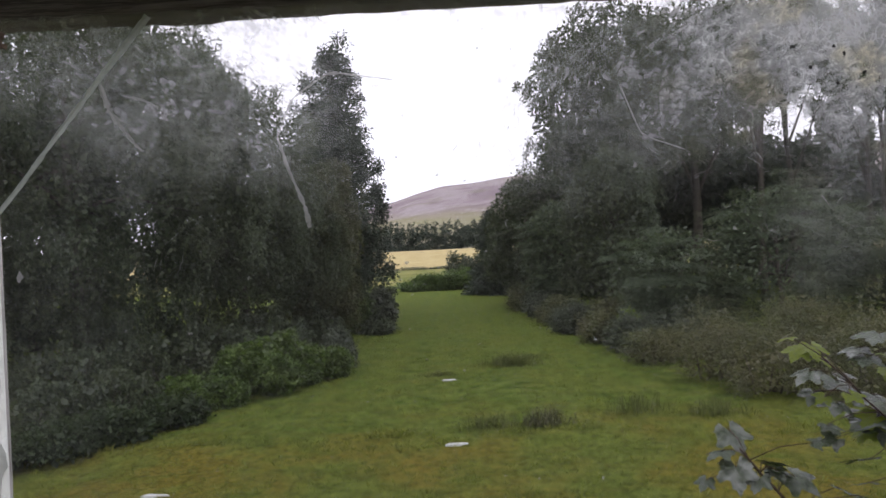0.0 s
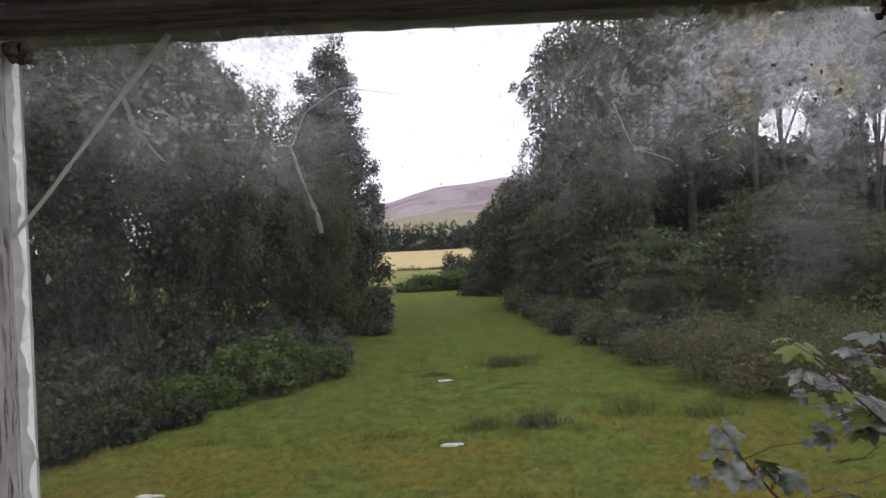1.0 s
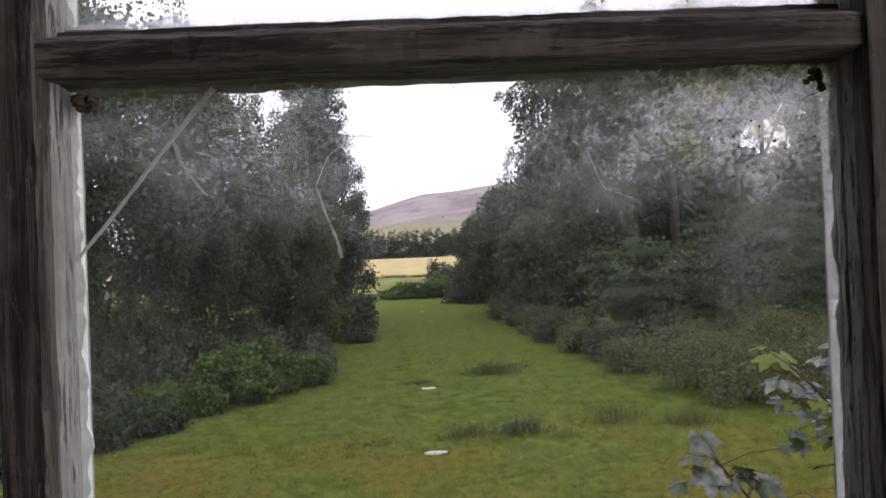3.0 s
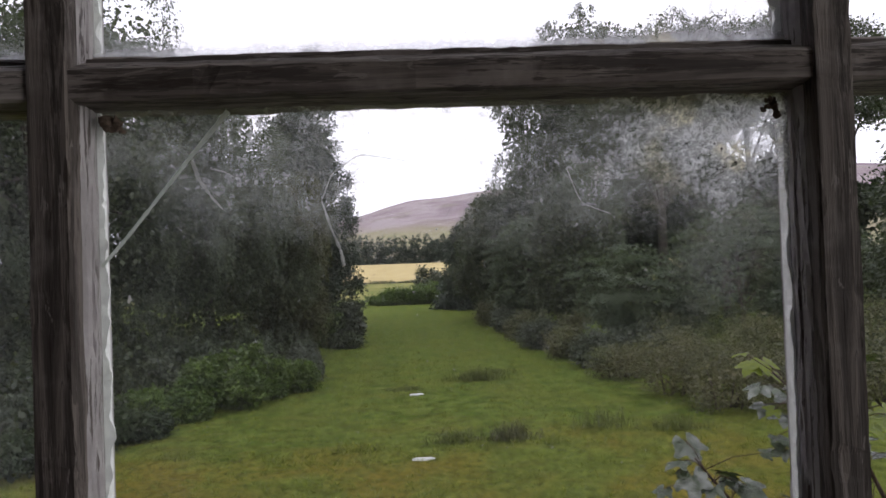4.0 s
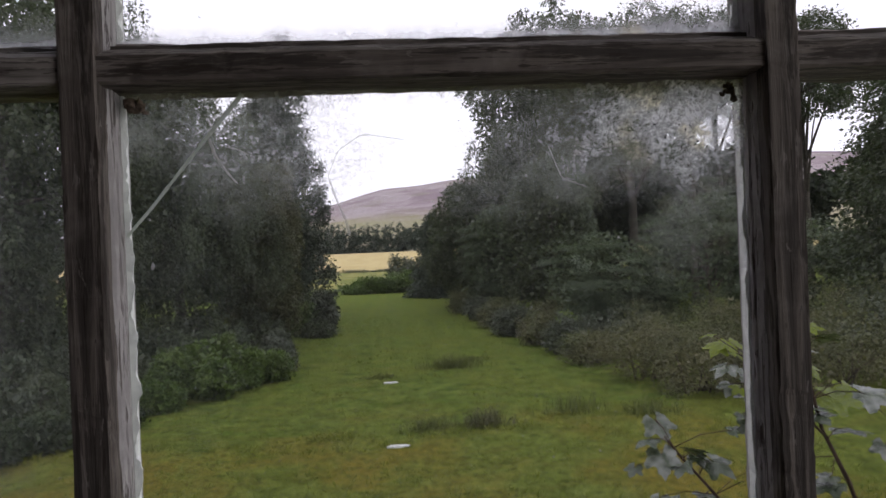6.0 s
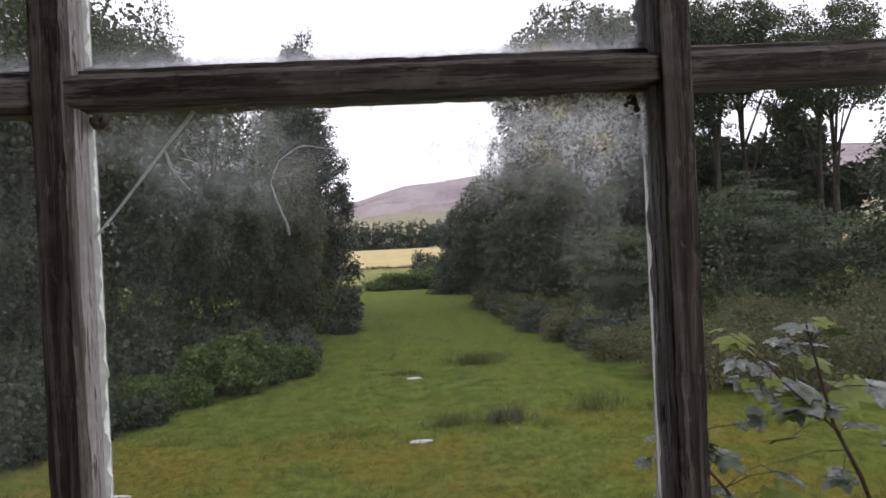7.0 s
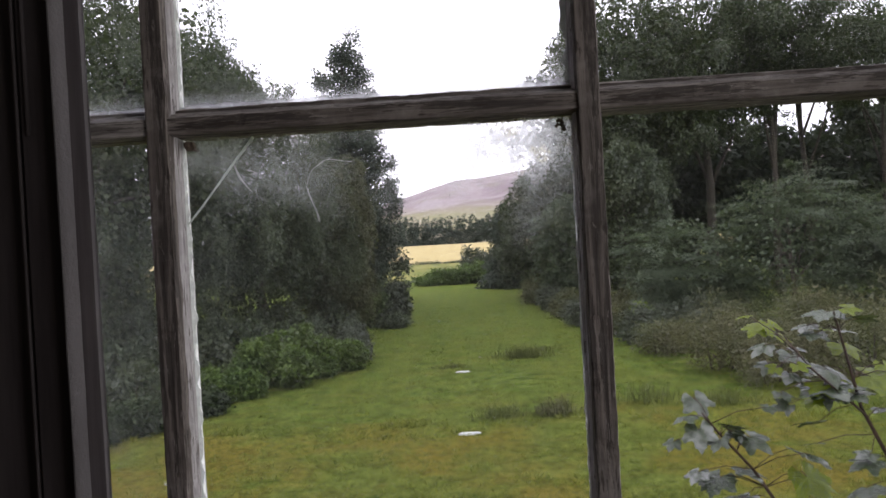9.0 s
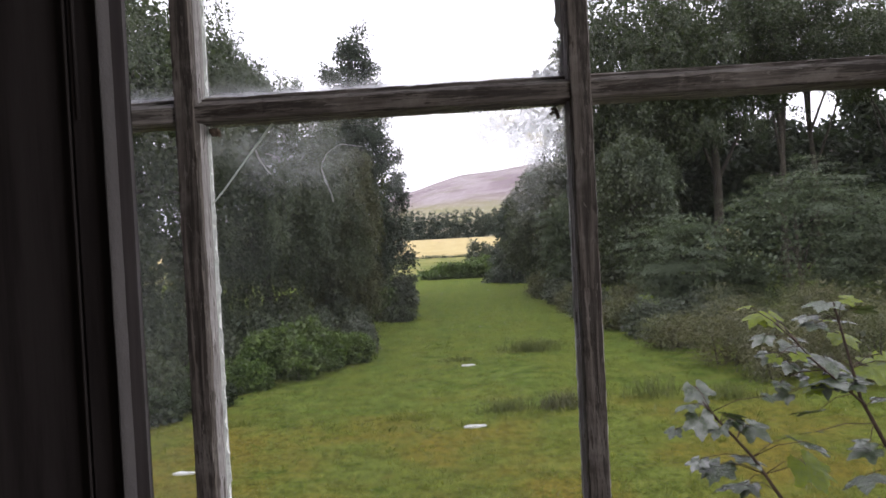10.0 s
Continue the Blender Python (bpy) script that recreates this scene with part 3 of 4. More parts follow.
    z = 0.03 * np.sin(x * 0.9 + 1.1 * np.sin(y * 0.35)) * smooth(y, 6, 12) * (1 - smooth(y, 60, 72))
    z = z + 0.10 * smooth(y + 0.25 * np.sin(x * 0.8), 13.9, 14.5) * (1 - smooth(y, 24, 40)) - 0.05 * (1 - smooth(y, 20, 45))
    z = z + 1.55 * smooth(y, 72, 86) + 2.2 * smooth(y, 80, 330) + 9 * smooth(y, 340, 620)
    s = x / np.maximum(y, 50)
    ridge = 1500 * np.interp(s, RIDGE_S, RIDGE_H)
    wave = 1 + 0.012 * np.sin(s * 23 + y * 0.004) + 0.010 * np.sin(s * 61 + y * 0.011)
    z = z + np.where(y > 0, ridge * wave * smooth(y, 560, 1500) * (1 - 0.85 * smooth(y, 1600, 3600)), 0)
    return z


def build_ground():
    ys = np.concatenate([np.linspace(-3500, -20, 12), np.linspace(-10, 9, 12), np.linspace(9.3, 40, 90), np.linspace(40.5, 90, 45), np.linspace(92, 330, 24),
                         np.linspace(340, 1600, 40), np.linspace(1650, 4200, 20)])
    near = np.linspace(-30, 30, 81)
    far = np.concatenate([np.linspace(32, 200, 18), np.linspace(210, 1600, 46), np.linspace(1700, 4200, 10)])
    xs = np.concatenate([-far[::-1], near, far])
    gx, gy = np.meshgrid(xs, ys)
    verts = np.stack([gx, gy, ground_height(gx, gy)], -1).reshape(-1, 3)
    w = len(xs)
    i = (np.arange(len(ys) - 1)[:, None] * w + np.arange(w - 1)[None]).reshape(-1)
    faces = np.stack([i, i + 1, i + w + 1, i + w], 1)
    cy = (verts[faces[:, 0], 1] + verts[faces[:, 2], 1]) / 2
    index = np.where(cy < 75, 0, np.where(cy < 87, 1, np.where(cy < 332, 2, 3)))
    me = mesh_of("ground", verts.tolist(), faces.tolist(), [LAWN, VERGE, FIELD, MOOR], index, True)
    return tagged(new("ground", me), "mown lawn running out to a barley field and a heather hill", "ground", kind="structure")


build_ground()

# ---- window wall and room ----
OPEN_X, OPEN_LO, OPEN_HI = 0.56, 3.12, 5.06
FLOOR_Z, TOP_Z = 2.50, 5.60


def build_room():
    bm = bmesh.new()
    box(bm, -2.3, -OPEN_X, -0.12, 0.13, -0.2, TOP_Z)
    box(bm, OPEN_X, 1.5, -0.12, 0.13, -0.2, TOP_Z)
    box(bm, -OPEN_X, OPEN_X, -0.12, 0.13, -0.2, OPEN_LO)
    box(bm, -OPEN_X, OPEN_X, -0.12, 0.13, OPEN_HI, TOP_Z)
    tagged(part("wall_north", bm, WALL_IN), "thick plastered wall round the window", "wall", kind="structure")
    for name, b in (("wall_west", (-2.5, -2.3, -3.8, 0.13)), ("wall_south", (-2.3, 1.5, -3.8, -3.6))):
        tagged(part(name, box(bmesh.new(), *b, -0.2, TOP_Z), WALL_IN), "dim aged plaster wall of the room", "wall", kind="structure")
    # the opening in this unseen wall is added for the side lamp
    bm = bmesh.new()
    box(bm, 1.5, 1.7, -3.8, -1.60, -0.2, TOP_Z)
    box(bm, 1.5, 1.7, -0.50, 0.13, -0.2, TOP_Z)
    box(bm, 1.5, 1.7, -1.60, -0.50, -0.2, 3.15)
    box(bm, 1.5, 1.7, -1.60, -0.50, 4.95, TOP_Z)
    tagged(part("wall_east", bm, WALL_IN), "aged plaster wall with an added side window", "wall", kind="structure")
    side = tagged(new("added_window_2"), "unseen side window with a wooden frame, added to light the room", "window", kind="structure")
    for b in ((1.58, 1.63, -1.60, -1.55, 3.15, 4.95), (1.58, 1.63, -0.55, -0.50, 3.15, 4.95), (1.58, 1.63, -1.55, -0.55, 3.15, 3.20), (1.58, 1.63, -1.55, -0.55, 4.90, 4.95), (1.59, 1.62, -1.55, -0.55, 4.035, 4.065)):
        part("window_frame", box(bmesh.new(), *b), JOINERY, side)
    tagged(part("ceiling", box(bmesh.new(), -2.5, 1.7, -3.8, 0.13, TOP_Z, TOP_Z + 0.2), CEILING), "plain plaster ceiling", "ceiling", kind="structure")
    tagged(part("floor", box(bmesh.new(), -2.3, 1.5, -3.6, -0.12, FLOOR_Z - 0.15, FLOOR_Z), BOARDS), "old dark floorboards", "floor", kind="structure")


build_room()

BAR_X = [-0.4800, -0.1598, 0.1608, 0.4810]       # middles of stiles and upright bars
BAR_Z = [3.230, 3.660, 4.0898, 4.520, 4.950]     # middles of rails and cross bars
HALF = 0.0105
# half profile of a bar: distance from its middle, depth (room side is negative), material slot of the face that follows
PROFILE = [(0.0100, 0.012, 1), (0.0105, -0.001, 1), (0.0104, -0.0040, 1), (0.0096, -0.0046, 1), (0.0096, -0.0062, 1), (0.0102, -0.0068, 1), (0.0098, -0.0095, 1), (0.0088, -0.0112, 0), (0.0085, -0.0175, 0), (0.0076, -0.0196, 0)]


# a cross bar: a square lower side, and a stepped slope above that sheds water; slot 1 is the pale part of the slope
CROSS = [(0.0118, 0.012, 0), (0.0121, -0.001, 0), (0.0117, -0.0070, 0), (0.0113, -0.0120, 0), (0.0109, -0.0168, 0), (0.0098, -0.0186, 0), (-0.0014, -0.0188, 1), (-0.0030, -0.0176, 1),
         (-0.0046, -0.0128, 1), (-0.0066, -0.0096, 0), (-0.0072, -0.0068, 0), (-0.0096, -0.0058, 1), (-0.0100, -0.0032, 1), (-0.0114, -0.0016, 1), (-0.0116, 0.012, 1)]


def bar_bmesh(length, seed, cross=False, wear=0.0005):
    """A worn moulded glazing bar along z from 0 to length, its middle on the z axis."""
    rng = np.random.default_rng(seed)
    if cross:
        ring, slots = [(a, d) for a, d, _ in CROSS], [s for _, _, s in CROSS]
    else:
        ring = [(a, d) for a, d, _ in PROFILE] + [(-a, d) for a, d, _ in reversed(PROFILE)]
        slots = [s for _, _, s in PROFILE[:-1]] + [0] + [s for _, _, s in reversed(PROFILE[:-1])] + [1]
    n = max(int(length / 0.006), 2)
    bm = bmesh.new()
    lay = []
    drift = rng.normal(size=(n + 1, len(ring))) * wear
    drift[1:-1] = (drift[:-2] + drift[1:-1] + drift[2:]) / 2.2
    for i in range(n + 1):
        z = length * i / n
        chip = drift[i] * (np.abs(rng.normal(size=len(ring))) > 0.5)
        lay.append([bm.verts.new((a + chip[k] * 0.9, d + abs(chip[k]) * 0.9, z)) for k, (a, d) in enumerate(ring)])
    m = len(ring)
    for u, v in zip(lay, lay[1:]):
        for k in range(m):
            f = bm.faces.new((u[k], u[(k + 1) % m], v[(k + 1) % m], v[k]))
            f.material_index = slots[k]
    bm.faces.new(lay[0])
    bm.faces.new(list(reversed(lay[-1])))
    bmesh.ops.recalc_face_normals(bm, faces=bm.faces)
    return bm


def jagged_strip(length, seed, wide, deep, wear):
    """A bead of painted putty along z, thick against the bar, with a broken inner edge."""
    rng = np.random.default_rng(seed)
    n = max(int(length / 0.0020), 2)
    w = rng.normal(size=n + 1)
    w = np.convolve(np.pad(w, 4, mode="edge"), np.ones(5) / 5, "same")[4:-4] * wear + rng.normal(size=n + 1) * wear * 0.22
    slow = np.interp(np.arange(n + 1), np.linspace(0, n, 61), rng.normal(size=61) * wear * 0.5)
    w = np.clip(wide + w + slow, wide * 0.25, wide * 2.3)
    bm = bmesh.new()
    rows = []
    for i in range(n + 1):
        z = length * i / n
        rows.append([bm.verts.new(p) for p in ((0, 0.002, z), (w[i], 0.002, z), (w[i] * 0.9, 0.0035, z), (0, deep, z))])
    for u, v in zip(rows, rows[1:]):
        for k in range(4):
            bm.faces.new((u[k], u[(k + 1) % 4], v[(k + 1) % 4], v[k]))
    bm.faces.new(rows[0])
    bm.faces.new(list(reversed(rows[-1])))
    bmesh.ops.recalc_face_normals(bm, faces=bm.faces)
    return bm


def flat_curve(pts, widths, y0, thick, seed, ragged=0.25):
    """A raised ragged line on the glass; pts are x, z."""
    rng = np.random.default_rng(seed)
    pts = np.array(pts)
    t = np.linspace(0, len(pts) - 1, 14 * (len(pts) - 1) + 1)
    x = np.interp(t, np.arange(len(pts)), pts[:, 0])
    z = np.interp(t, np.arange(len(pts)), pts[:, 1])
    for _ in range(6):
        x[1:-1] = (x[:-2] + 2 * x[1:-1] + x[2:]) / 4
        z[1:-1] = (z[:-2] + 2 * z[1:-1] + z[2:]) / 4
    w = np.interp(t, np.linspace(0, t[-1], len(widths)), widths)
    w = w * (1 + ragged * rng.normal(size=len(t)).clip(-2, 2))
    tx, tz = np.gradient(x), np.gradient(z)
    ln = np.hypot(tx, tz)
    nx, nz = -tz / ln, tx / ln
    bm = bmesh.new()
    rows = []
    for i in range(len(t)):
        rows.append([bm.verts.new(p) for p in ((x[i] + nx[i] * w[i], y0, z[i] + nz[i] * w[i]), (x[i], y0 - thick, z[i]), (x[i] - nx[i] * w[i], y0, z[i] - nz[i] * w[i]))])
    for u, v in zip(rows, rows[1:]):
        for k in range(2):
            bm.faces.new((u[k], u[k + 1], v[k + 1], v[k]))
    return bm


def film_strands(bm, y0):
    """Hair-thin bent threads of cobweb, thick where the spiders worked."""
    rng = np.random.default_rng(31)
    spots = [(0.102, 4.046, 0.026, 0.015, 560, 0.7), (0.122, 4.020, 0.013, 0.020, 220, 0.7), (0.056, 4.034, 0.018, 0.013, 260, 0.6), (0.055, 4.010, 0.022, 0.012, 70, 0.6),
             (-0.075, 4.046, 0.024, 0.014, 300, 0.5), (-0.098, 4.052, 0.012, 0.009, 80, 0.8), (-0.040, 4.040, 0.014, 0.013, 150, 0.5), (-0.10, 4.01, 0.03, 0.02, 40, 0.6)]
    for cx, cz, sx, sz, n, k in spots:
        for _ in range(int(n * 0.40)):
            x, z = cx + rng.normal() * sx, cz + rng.normal() * sz
            a, turn = rng.uniform(0, 2 * math.pi), rng.normal() * 0.5
            step = 0.0004 + 0.0009 * rng.random() ** 2
            w = (0.00005 + 0.00015 * rng.random() ** 3) * k
            last = None
            for i in range(7):
                if not (-0.146 < x < 0.147 and 3.7 < z < 4.0765):
                    break
                q = w * (1 - abs(i - 3) / 5) * (0.6 + 0.8 * rng.random())
                pair = [bm.verts.new((x - math.sin(a) * q, y0 - 0.0002, z + math.cos(a) * q)), bm.verts.new((x + math.sin(a) * q, y0 - 0.0002, z - math.cos(a) * q))]
                if last:
                    bm.faces.new((last[0], last[1], pair[1], pair[0]))
                last = pair
                a += turn * 0.35 + rng.normal() * 0.38
                x, z = x + math.cos(a) * step, z + math.sin(a) * step


def lump(bm, x, y, z, r, rng, flat=0.5):
    g = bmesh.ops.create_icosphere(bm, subdivisions=1, radius=r)
    for v in g["verts"]:
        k = 1 + 0.45 * rng.normal()
        v.co = Vector((x + v.co.x * k, y + v.co.y * flat, z + v.co.z * k))
    if flat < 0.4:   # a fleck stuck to the glass is a thin open cap
        bmesh.ops.delete(bm, geom=[f for f in bm.faces if f.calc_center_median().y > y - 1e-5], context="FACES")
    return bm


def build_window():
    win = tagged(new("window_1"), "old many-paned wooden window with flaking paint and dusty glass", "window", kind="structure")
    # lining of the opening
    for name, b in (("window_frame", (-OPEN_X, -0.500, -0.10, 0.10, OPEN_LO + 0.04, OPEN_HI)), ("window_frame", (0.5025, OPEN_X, -0.10, 0.10, OPEN_LO + 0.04, OPEN_HI)),
                    ("window_frame", (-0.500, 0.5025, -0.10, 0.10, 4.972, OPEN_HI)), ("window_sill", (-OPEN_X, OPEN_X, -0.10, 0.18, OPEN_LO, OPEN_LO + 0.04))):
        part(name, box(bmesh.new(), *b, 0.003), JOINERY if name == "window_frame" else PAINT, win)
    part("bottom_rail", box(bmesh.new(), -0.500, 0.5025, -0.022, 0.014, OPEN_LO + 0.04, BAR_Z[0] + HALF, 0.002), [WOOD], win)
    part("top_rail", box(bmesh.new(), -0.500, 0.5025, -0.022, 0.014, BAR_Z[-1] - HALF, 4.972, 0.002), [WOOD], win)
    for x0, x1 in ((-0.500, BAR_X[0] + HALF), (BAR_X[-1] - HALF, 0.5025)):
        part("stile", box(bmesh.new(), x0, x1, -0.022, 0.014, BAR_Z[0] + HALF, BAR_Z[-1] - HALF, 0.002), [WOOD], win)
    low, high = BAR_Z[0] + HALF, BAR_Z[-1] - HALF
    for i in (1, 2):
        ob = part("upright_glazing_bar", bar_bmesh(high - low, 20 + i), [WOOD, PAINT], win)
        ob.matrix_basis = pose(BAR_X[i], 0, low)
    for j in (1, 2, 3):
        for i in range(3):
            a, b = BAR_X[i] + 0.0040, BAR_X[i + 1] - 0.0040
            # on middle and right bars the pale slot paints light along the upper slope
            ob = part("cross_glazing_bar", bar_bmesh(b - a, 40 + 3 * j + i, True), [WOOD, WOOD_PALE] if i else [WOOD_PALE, PAINT], win)
            ob.matrix_basis = pose(a, 0.0006, BAR_Z[j], 0, 90, 0)
    middle = None
    for i in range(3):
        for j in range(4):
            x0, x1 = BAR_X[i] + HALF - 0.001, BAR_X[i + 1] - HALF + 0.001
            z0, z1 = BAR_Z[j] + HALF - 0.001, BAR_Z[j + 1] - HALF + 0.001
            glass = {(1, 1): GLASS_MID, (1, 2): GLASS_UP, (0, 1): GLASS_LEFT, (0, 2): GLASS_UP}.get((i, j), GLASS_CLEAR)
            pane = part("pane", box(bmesh.new(), x0, x1, -0.0012, 0.0012, z0, z1), glass, win)
            pane.visible_shadow = False
            if (i, j) == (1, 1):
                middle = pane
                tagged(pane, "cracked glass pane clouded with dust and cobweb")
            # painted putty on the weather side
            s = 100 + 10 * i + j
            clear = i == 2
            for k, (ln, wd, m4) in enumerate(((z1 - z0, 0.0028 if not clear else 0.0006, pose(x0 + 0.0008, 0, z0)), (z1 - z0, 0.0006 if clear else (0.0012 if j == 1 else 0.0034), pose(x1 - 0.0008, 0, z0) @ Matrix.Diagonal((-1, 1, 1, 1))),
                                              (x1 - x0, 0.0007, pose(x0, 0, z0 + 0.0008) @ Matrix(((0, 0, 1, 0), (0, 1, 0, 0), (1, 0, 0, 0), (0, 0, 0, 1)))),
                                              (x1 - x0, 0.0004, pose(x0, 0, z1 - 0.0008) @ Matrix(((0, 0, 1, 0), (0, 1, 0, 0), (-1, 0, 0, 0), (0, 0, 0, 1)))))):
                if k == 3:
                    continue
                bm = jagged_strip(ln, s * 4 + k, wd, 0.010, wd * 0.55)
                bmesh.ops.transform(bm, matrix=m4, verts=bm.verts)
                bmesh.ops.recalc_face_normals(bm, faces=bm.faces)
                part("putty", bm, PUTTY, win, "" if k else "chipped white putty edge")
    face = -0.0012
    web = bmesh.new()
    film_strands(web, face)
    tagged(part("cobweb_tangle", web, WEB, middle, "grey tangle of old cobweb on the glass"), kind="stuff")
    part("crack", flat_curve([(-0.1475, 4.0118), (-0.136, 4.0245), (-0.1233, 4.0400), (-0.108, 4.0585), (-0.0925, 4.0765)], [0.0007, 0.0008, 0.0008, 0.0010, 0.0012], face, 0.0003, 1, 0.12), CRACK, middle, "pale curved crack across the pane")
    strands = [
        ([(-0.0450, 4.0085), (-0.0462, 4.0150), (-0.0509, 4.0269), (-0.0538, 4.0370)], [0.0009, 0.0011, 0.0006, 0.0004]),
        ([(-0.0538, 4.0370), (-0.0490, 4.0485), (-0.0370, 4.0563), (-0.0172, 4.0528)], [0.0004, 0.0006, 0.0008, 0.0003]),
        ([(-0.1085, 4.0560), (-0.1060, 4.0480), (-0.1000, 4.0390), (-0.0960, 4.0345)], [0.0009, 0.0012, 0.0007, 0.0004]),
        ([(-0.1010, 4.0520), (-0.0950, 4.0505), (-0.0905, 4.0480)], [0.0004, 0.0009, 0.0004]),
        ([(0.052, 4.048), (0.058, 4.032), (0.071, 4.027)], [0.0004, 0.0004, 0.0003]),
    ]
    for k, (pts, w) in enumerate(strands):
        w = [v * (0.75 if k in (0, 2) else 0.45) for v in w]
        part("cobweb_strand", flat_curve(pts, w, face, 0.0003, 50 + k, 0.35), WEB, middle)
    rng = np.random.default_rng(77)
    for k in range(46):
        if k < 30:
            x, z = rng.normal(0.075, 0.045), rng.normal(4.035, 0.026)
        else:
            x, z = rng.uniform(-0.14, 0.13), rng.uniform(3.86, 4.07)
        x, z = float(np.clip(x, -0.14, 0.145)), float(np.clip(z, 3.70, 4.074))
        part("dust_fleck", lump(bmesh.new(), x, face, z, 0.0003 + 0.0005 * rng.random() ** 2, rng, 0.3), WEB, middle)
    for x, z in ((0.105, 4.0565), (0.1173, 4.0561), (0.1205, 4.0535), (0.110, 4.0500), (0.1265, 4.0478), (0.118, 4.045)):
        part("dark_fleck", lump(bmesh.new(), x, face, z, 0.0007, rng, 0.5), FLY, middle)
    part("dust_fleck", lump(bmesh.new(), -0.1365, face, 3.9965, 0.0014, rng, 0.3), WEB, middle)
    for x0, z0, n, r, sx in ((-0.1440, 4.0735, 26, 0.0022, 0.010), (0.1440, 4.0745, 12, 0.0014, 0.006)):
        bm = bmesh.new()
        for _ in range(n):
            lump(bm, x0 + abs(rng.normal()) * sx * (0.5 if x0 < 0 else -0.5), -0.003 - 0.004 * rng.random(), z0 - abs(rng.normal()) * 0.0022, r * (0.4 + 0.8 * rng.random()), rng, 1.0)
        part("dirt_lump", bm, DEBRIS, middle, "old web and dirt clotted in the corner")
    return win


build_window()


def build_shutter():
    """A dark wooden shutter leaf, closed over one side of the window."""
    sh = tagged(new("window_shutter"), "dark brown panelled wooden shutter leaf half across the window", "shutter")
    z0, z1 = 3.18, 5.04
    part("stile", box(bmesh.new(), -0.1700, -0.1474, -0.163, -0.140, z0, z1, 0.0015), JOINERY, sh)
    part("stile", box(bmesh.new(), -0.558, -0.500, -0.166, -0.121, z0, z1, 0.0025), JOINERY, sh)
    for a, b in ((z0, z0 + 0.12), (z1 - 0.12, z1)):
        part("rail", box(bmesh.new(), -0.500, -0.1704, -0.162, -0.142, a, b, 0.002), JOINERY, sh)
    part("panel", box(bmesh.new(), -0.500, -0.1704, -0.156, -0.146, z0 + 0.12, z1 - 0.12), JOINERY, sh)
    for a, b, edge in ((z0 + 0.12, z1 - 0.12, 0.0), (4.056, z1 - 0.12, 0.007)):
        bm = bmesh.new()
        tube(bm, [(-0.1722 + edge, -0.1610 - 0.3 * edge, a + 0.001 + (b - a - 0.002) * k / 10) for k in range(11)], 0.0013, 0.0013, 8)
        part("panel_bead", bm, JOINERY, sh)
    # hollow moulding on the meeting edge, with lit and dark faces set by colour
    rng = np.random.default_rng(3)
    hollow = [(-0.1472, -0.1700), (-0.1464, -0.1702), (-0.1452, -0.1650), (-0.1440, -0.1600), (-0.1428, -0.1562), (-0.1418, -0.1540), (-0.1410, -0.1534), (-0.1402, -0.1516), (-0.1400, -0.1490), (-0.1436, -0.1400), (-0.1472, -0.1400)]
    bm = bmesh.new()
    rows = []
    for k in range(94):
        z = z0 + (z1 - z0) * k / 93
        rows.append([bm.verts.new((x + 0.00008 * rng.normal(), y + 0.00008 * rng.normal(), z)) for x, y in hollow])
    for u, v in zip(rows, rows[1:]):
        for k in range(len(hollow)):
            f = bm.faces.new((u[k], u[(k + 1) % len(hollow)], v[(k + 1) % len(hollow)], v[k]))
            f.smooth = 1 <= k <= 6
            # slot 0 paints light on the two arrises, slot 1 stays dark
            f.material_index = 0 if k < 3 or k == 7 else 1
    bm.faces.new(rows[0])
    bm.faces.new(list(reversed(rows[-1])))
    bmesh.ops.recalc_face_normals(bm, faces=bm.faces)
    part("edge_moulding", bm, [LIT_EDGE_GREY, JOINERY], sh, "hollow moulding, light along its edges put in as grey")
    return sh


build_shutter()

# ---- trees on the shaded side of the lawn ----
tree("weeping_birch", "tall weeping birch with dense hanging dark green foliage", 1, -13.0, 23.5, (7.8, 6.7, 5.2, 7.5, 0, 0), 86000, LEAF_BIRCH, "weep", per=26, size=0.105, drop=1.2, blobs=26, trunk_r=0.3, group="trees by the lawn")
tree("weeping_birch", "tall weeping birch at the edge of the wood", 2, -17.5, 18.5, (7.2, 5.2, 4.6, 7.2, 0, 0), 36000, LEAF_BIRCH, "weep", per=24, size=0.135, drop=1.3, blobs=22, trunk_r=0.28, group="trees by the lawn")
tree("weeping_birch", "weeping birch with long trailing twigs above laurels", 3, -8.6, 27.5, (5.9, 3.8, 3.6, 5.8, 0, 0), 74000, LEAF_BIRCH, "weep", per=26, size=0.10, drop=1.2, blobs=20, trunk_r=0.24, group="trees by the lawn")
tree("weeping_birch", "smaller olive-green weeping birch before a dark conifer", 4, -6.3, 31.5, (4.4, 2.3, 2.3, 4.4, 0, 0), 50000, LEAF_OLIVE, "weep", per=24, size=0.105, drop=1.1, blobs=16, trunk_r=0.16, group="trees by the lawn")
heap_tree("cypress", "tall dark uneven cypress standing over the birches", 5, -7.0, 40.5, [
    (0.2, 0, 15.6, 1.20, 0.85), (-0.05, 0, 14.3, 1.40, 0.7), (-0.1, 0, 13.0, 1.75, 0.75), (0.5, 0, 12.0, 1.6, 0.7), (-1.2, 0, 11.2, 1.8, 0.9), (0.7, 0, 10.3, 1.7, 0.8), (-0.6, 0, 9.2, 2.6, 0.9),
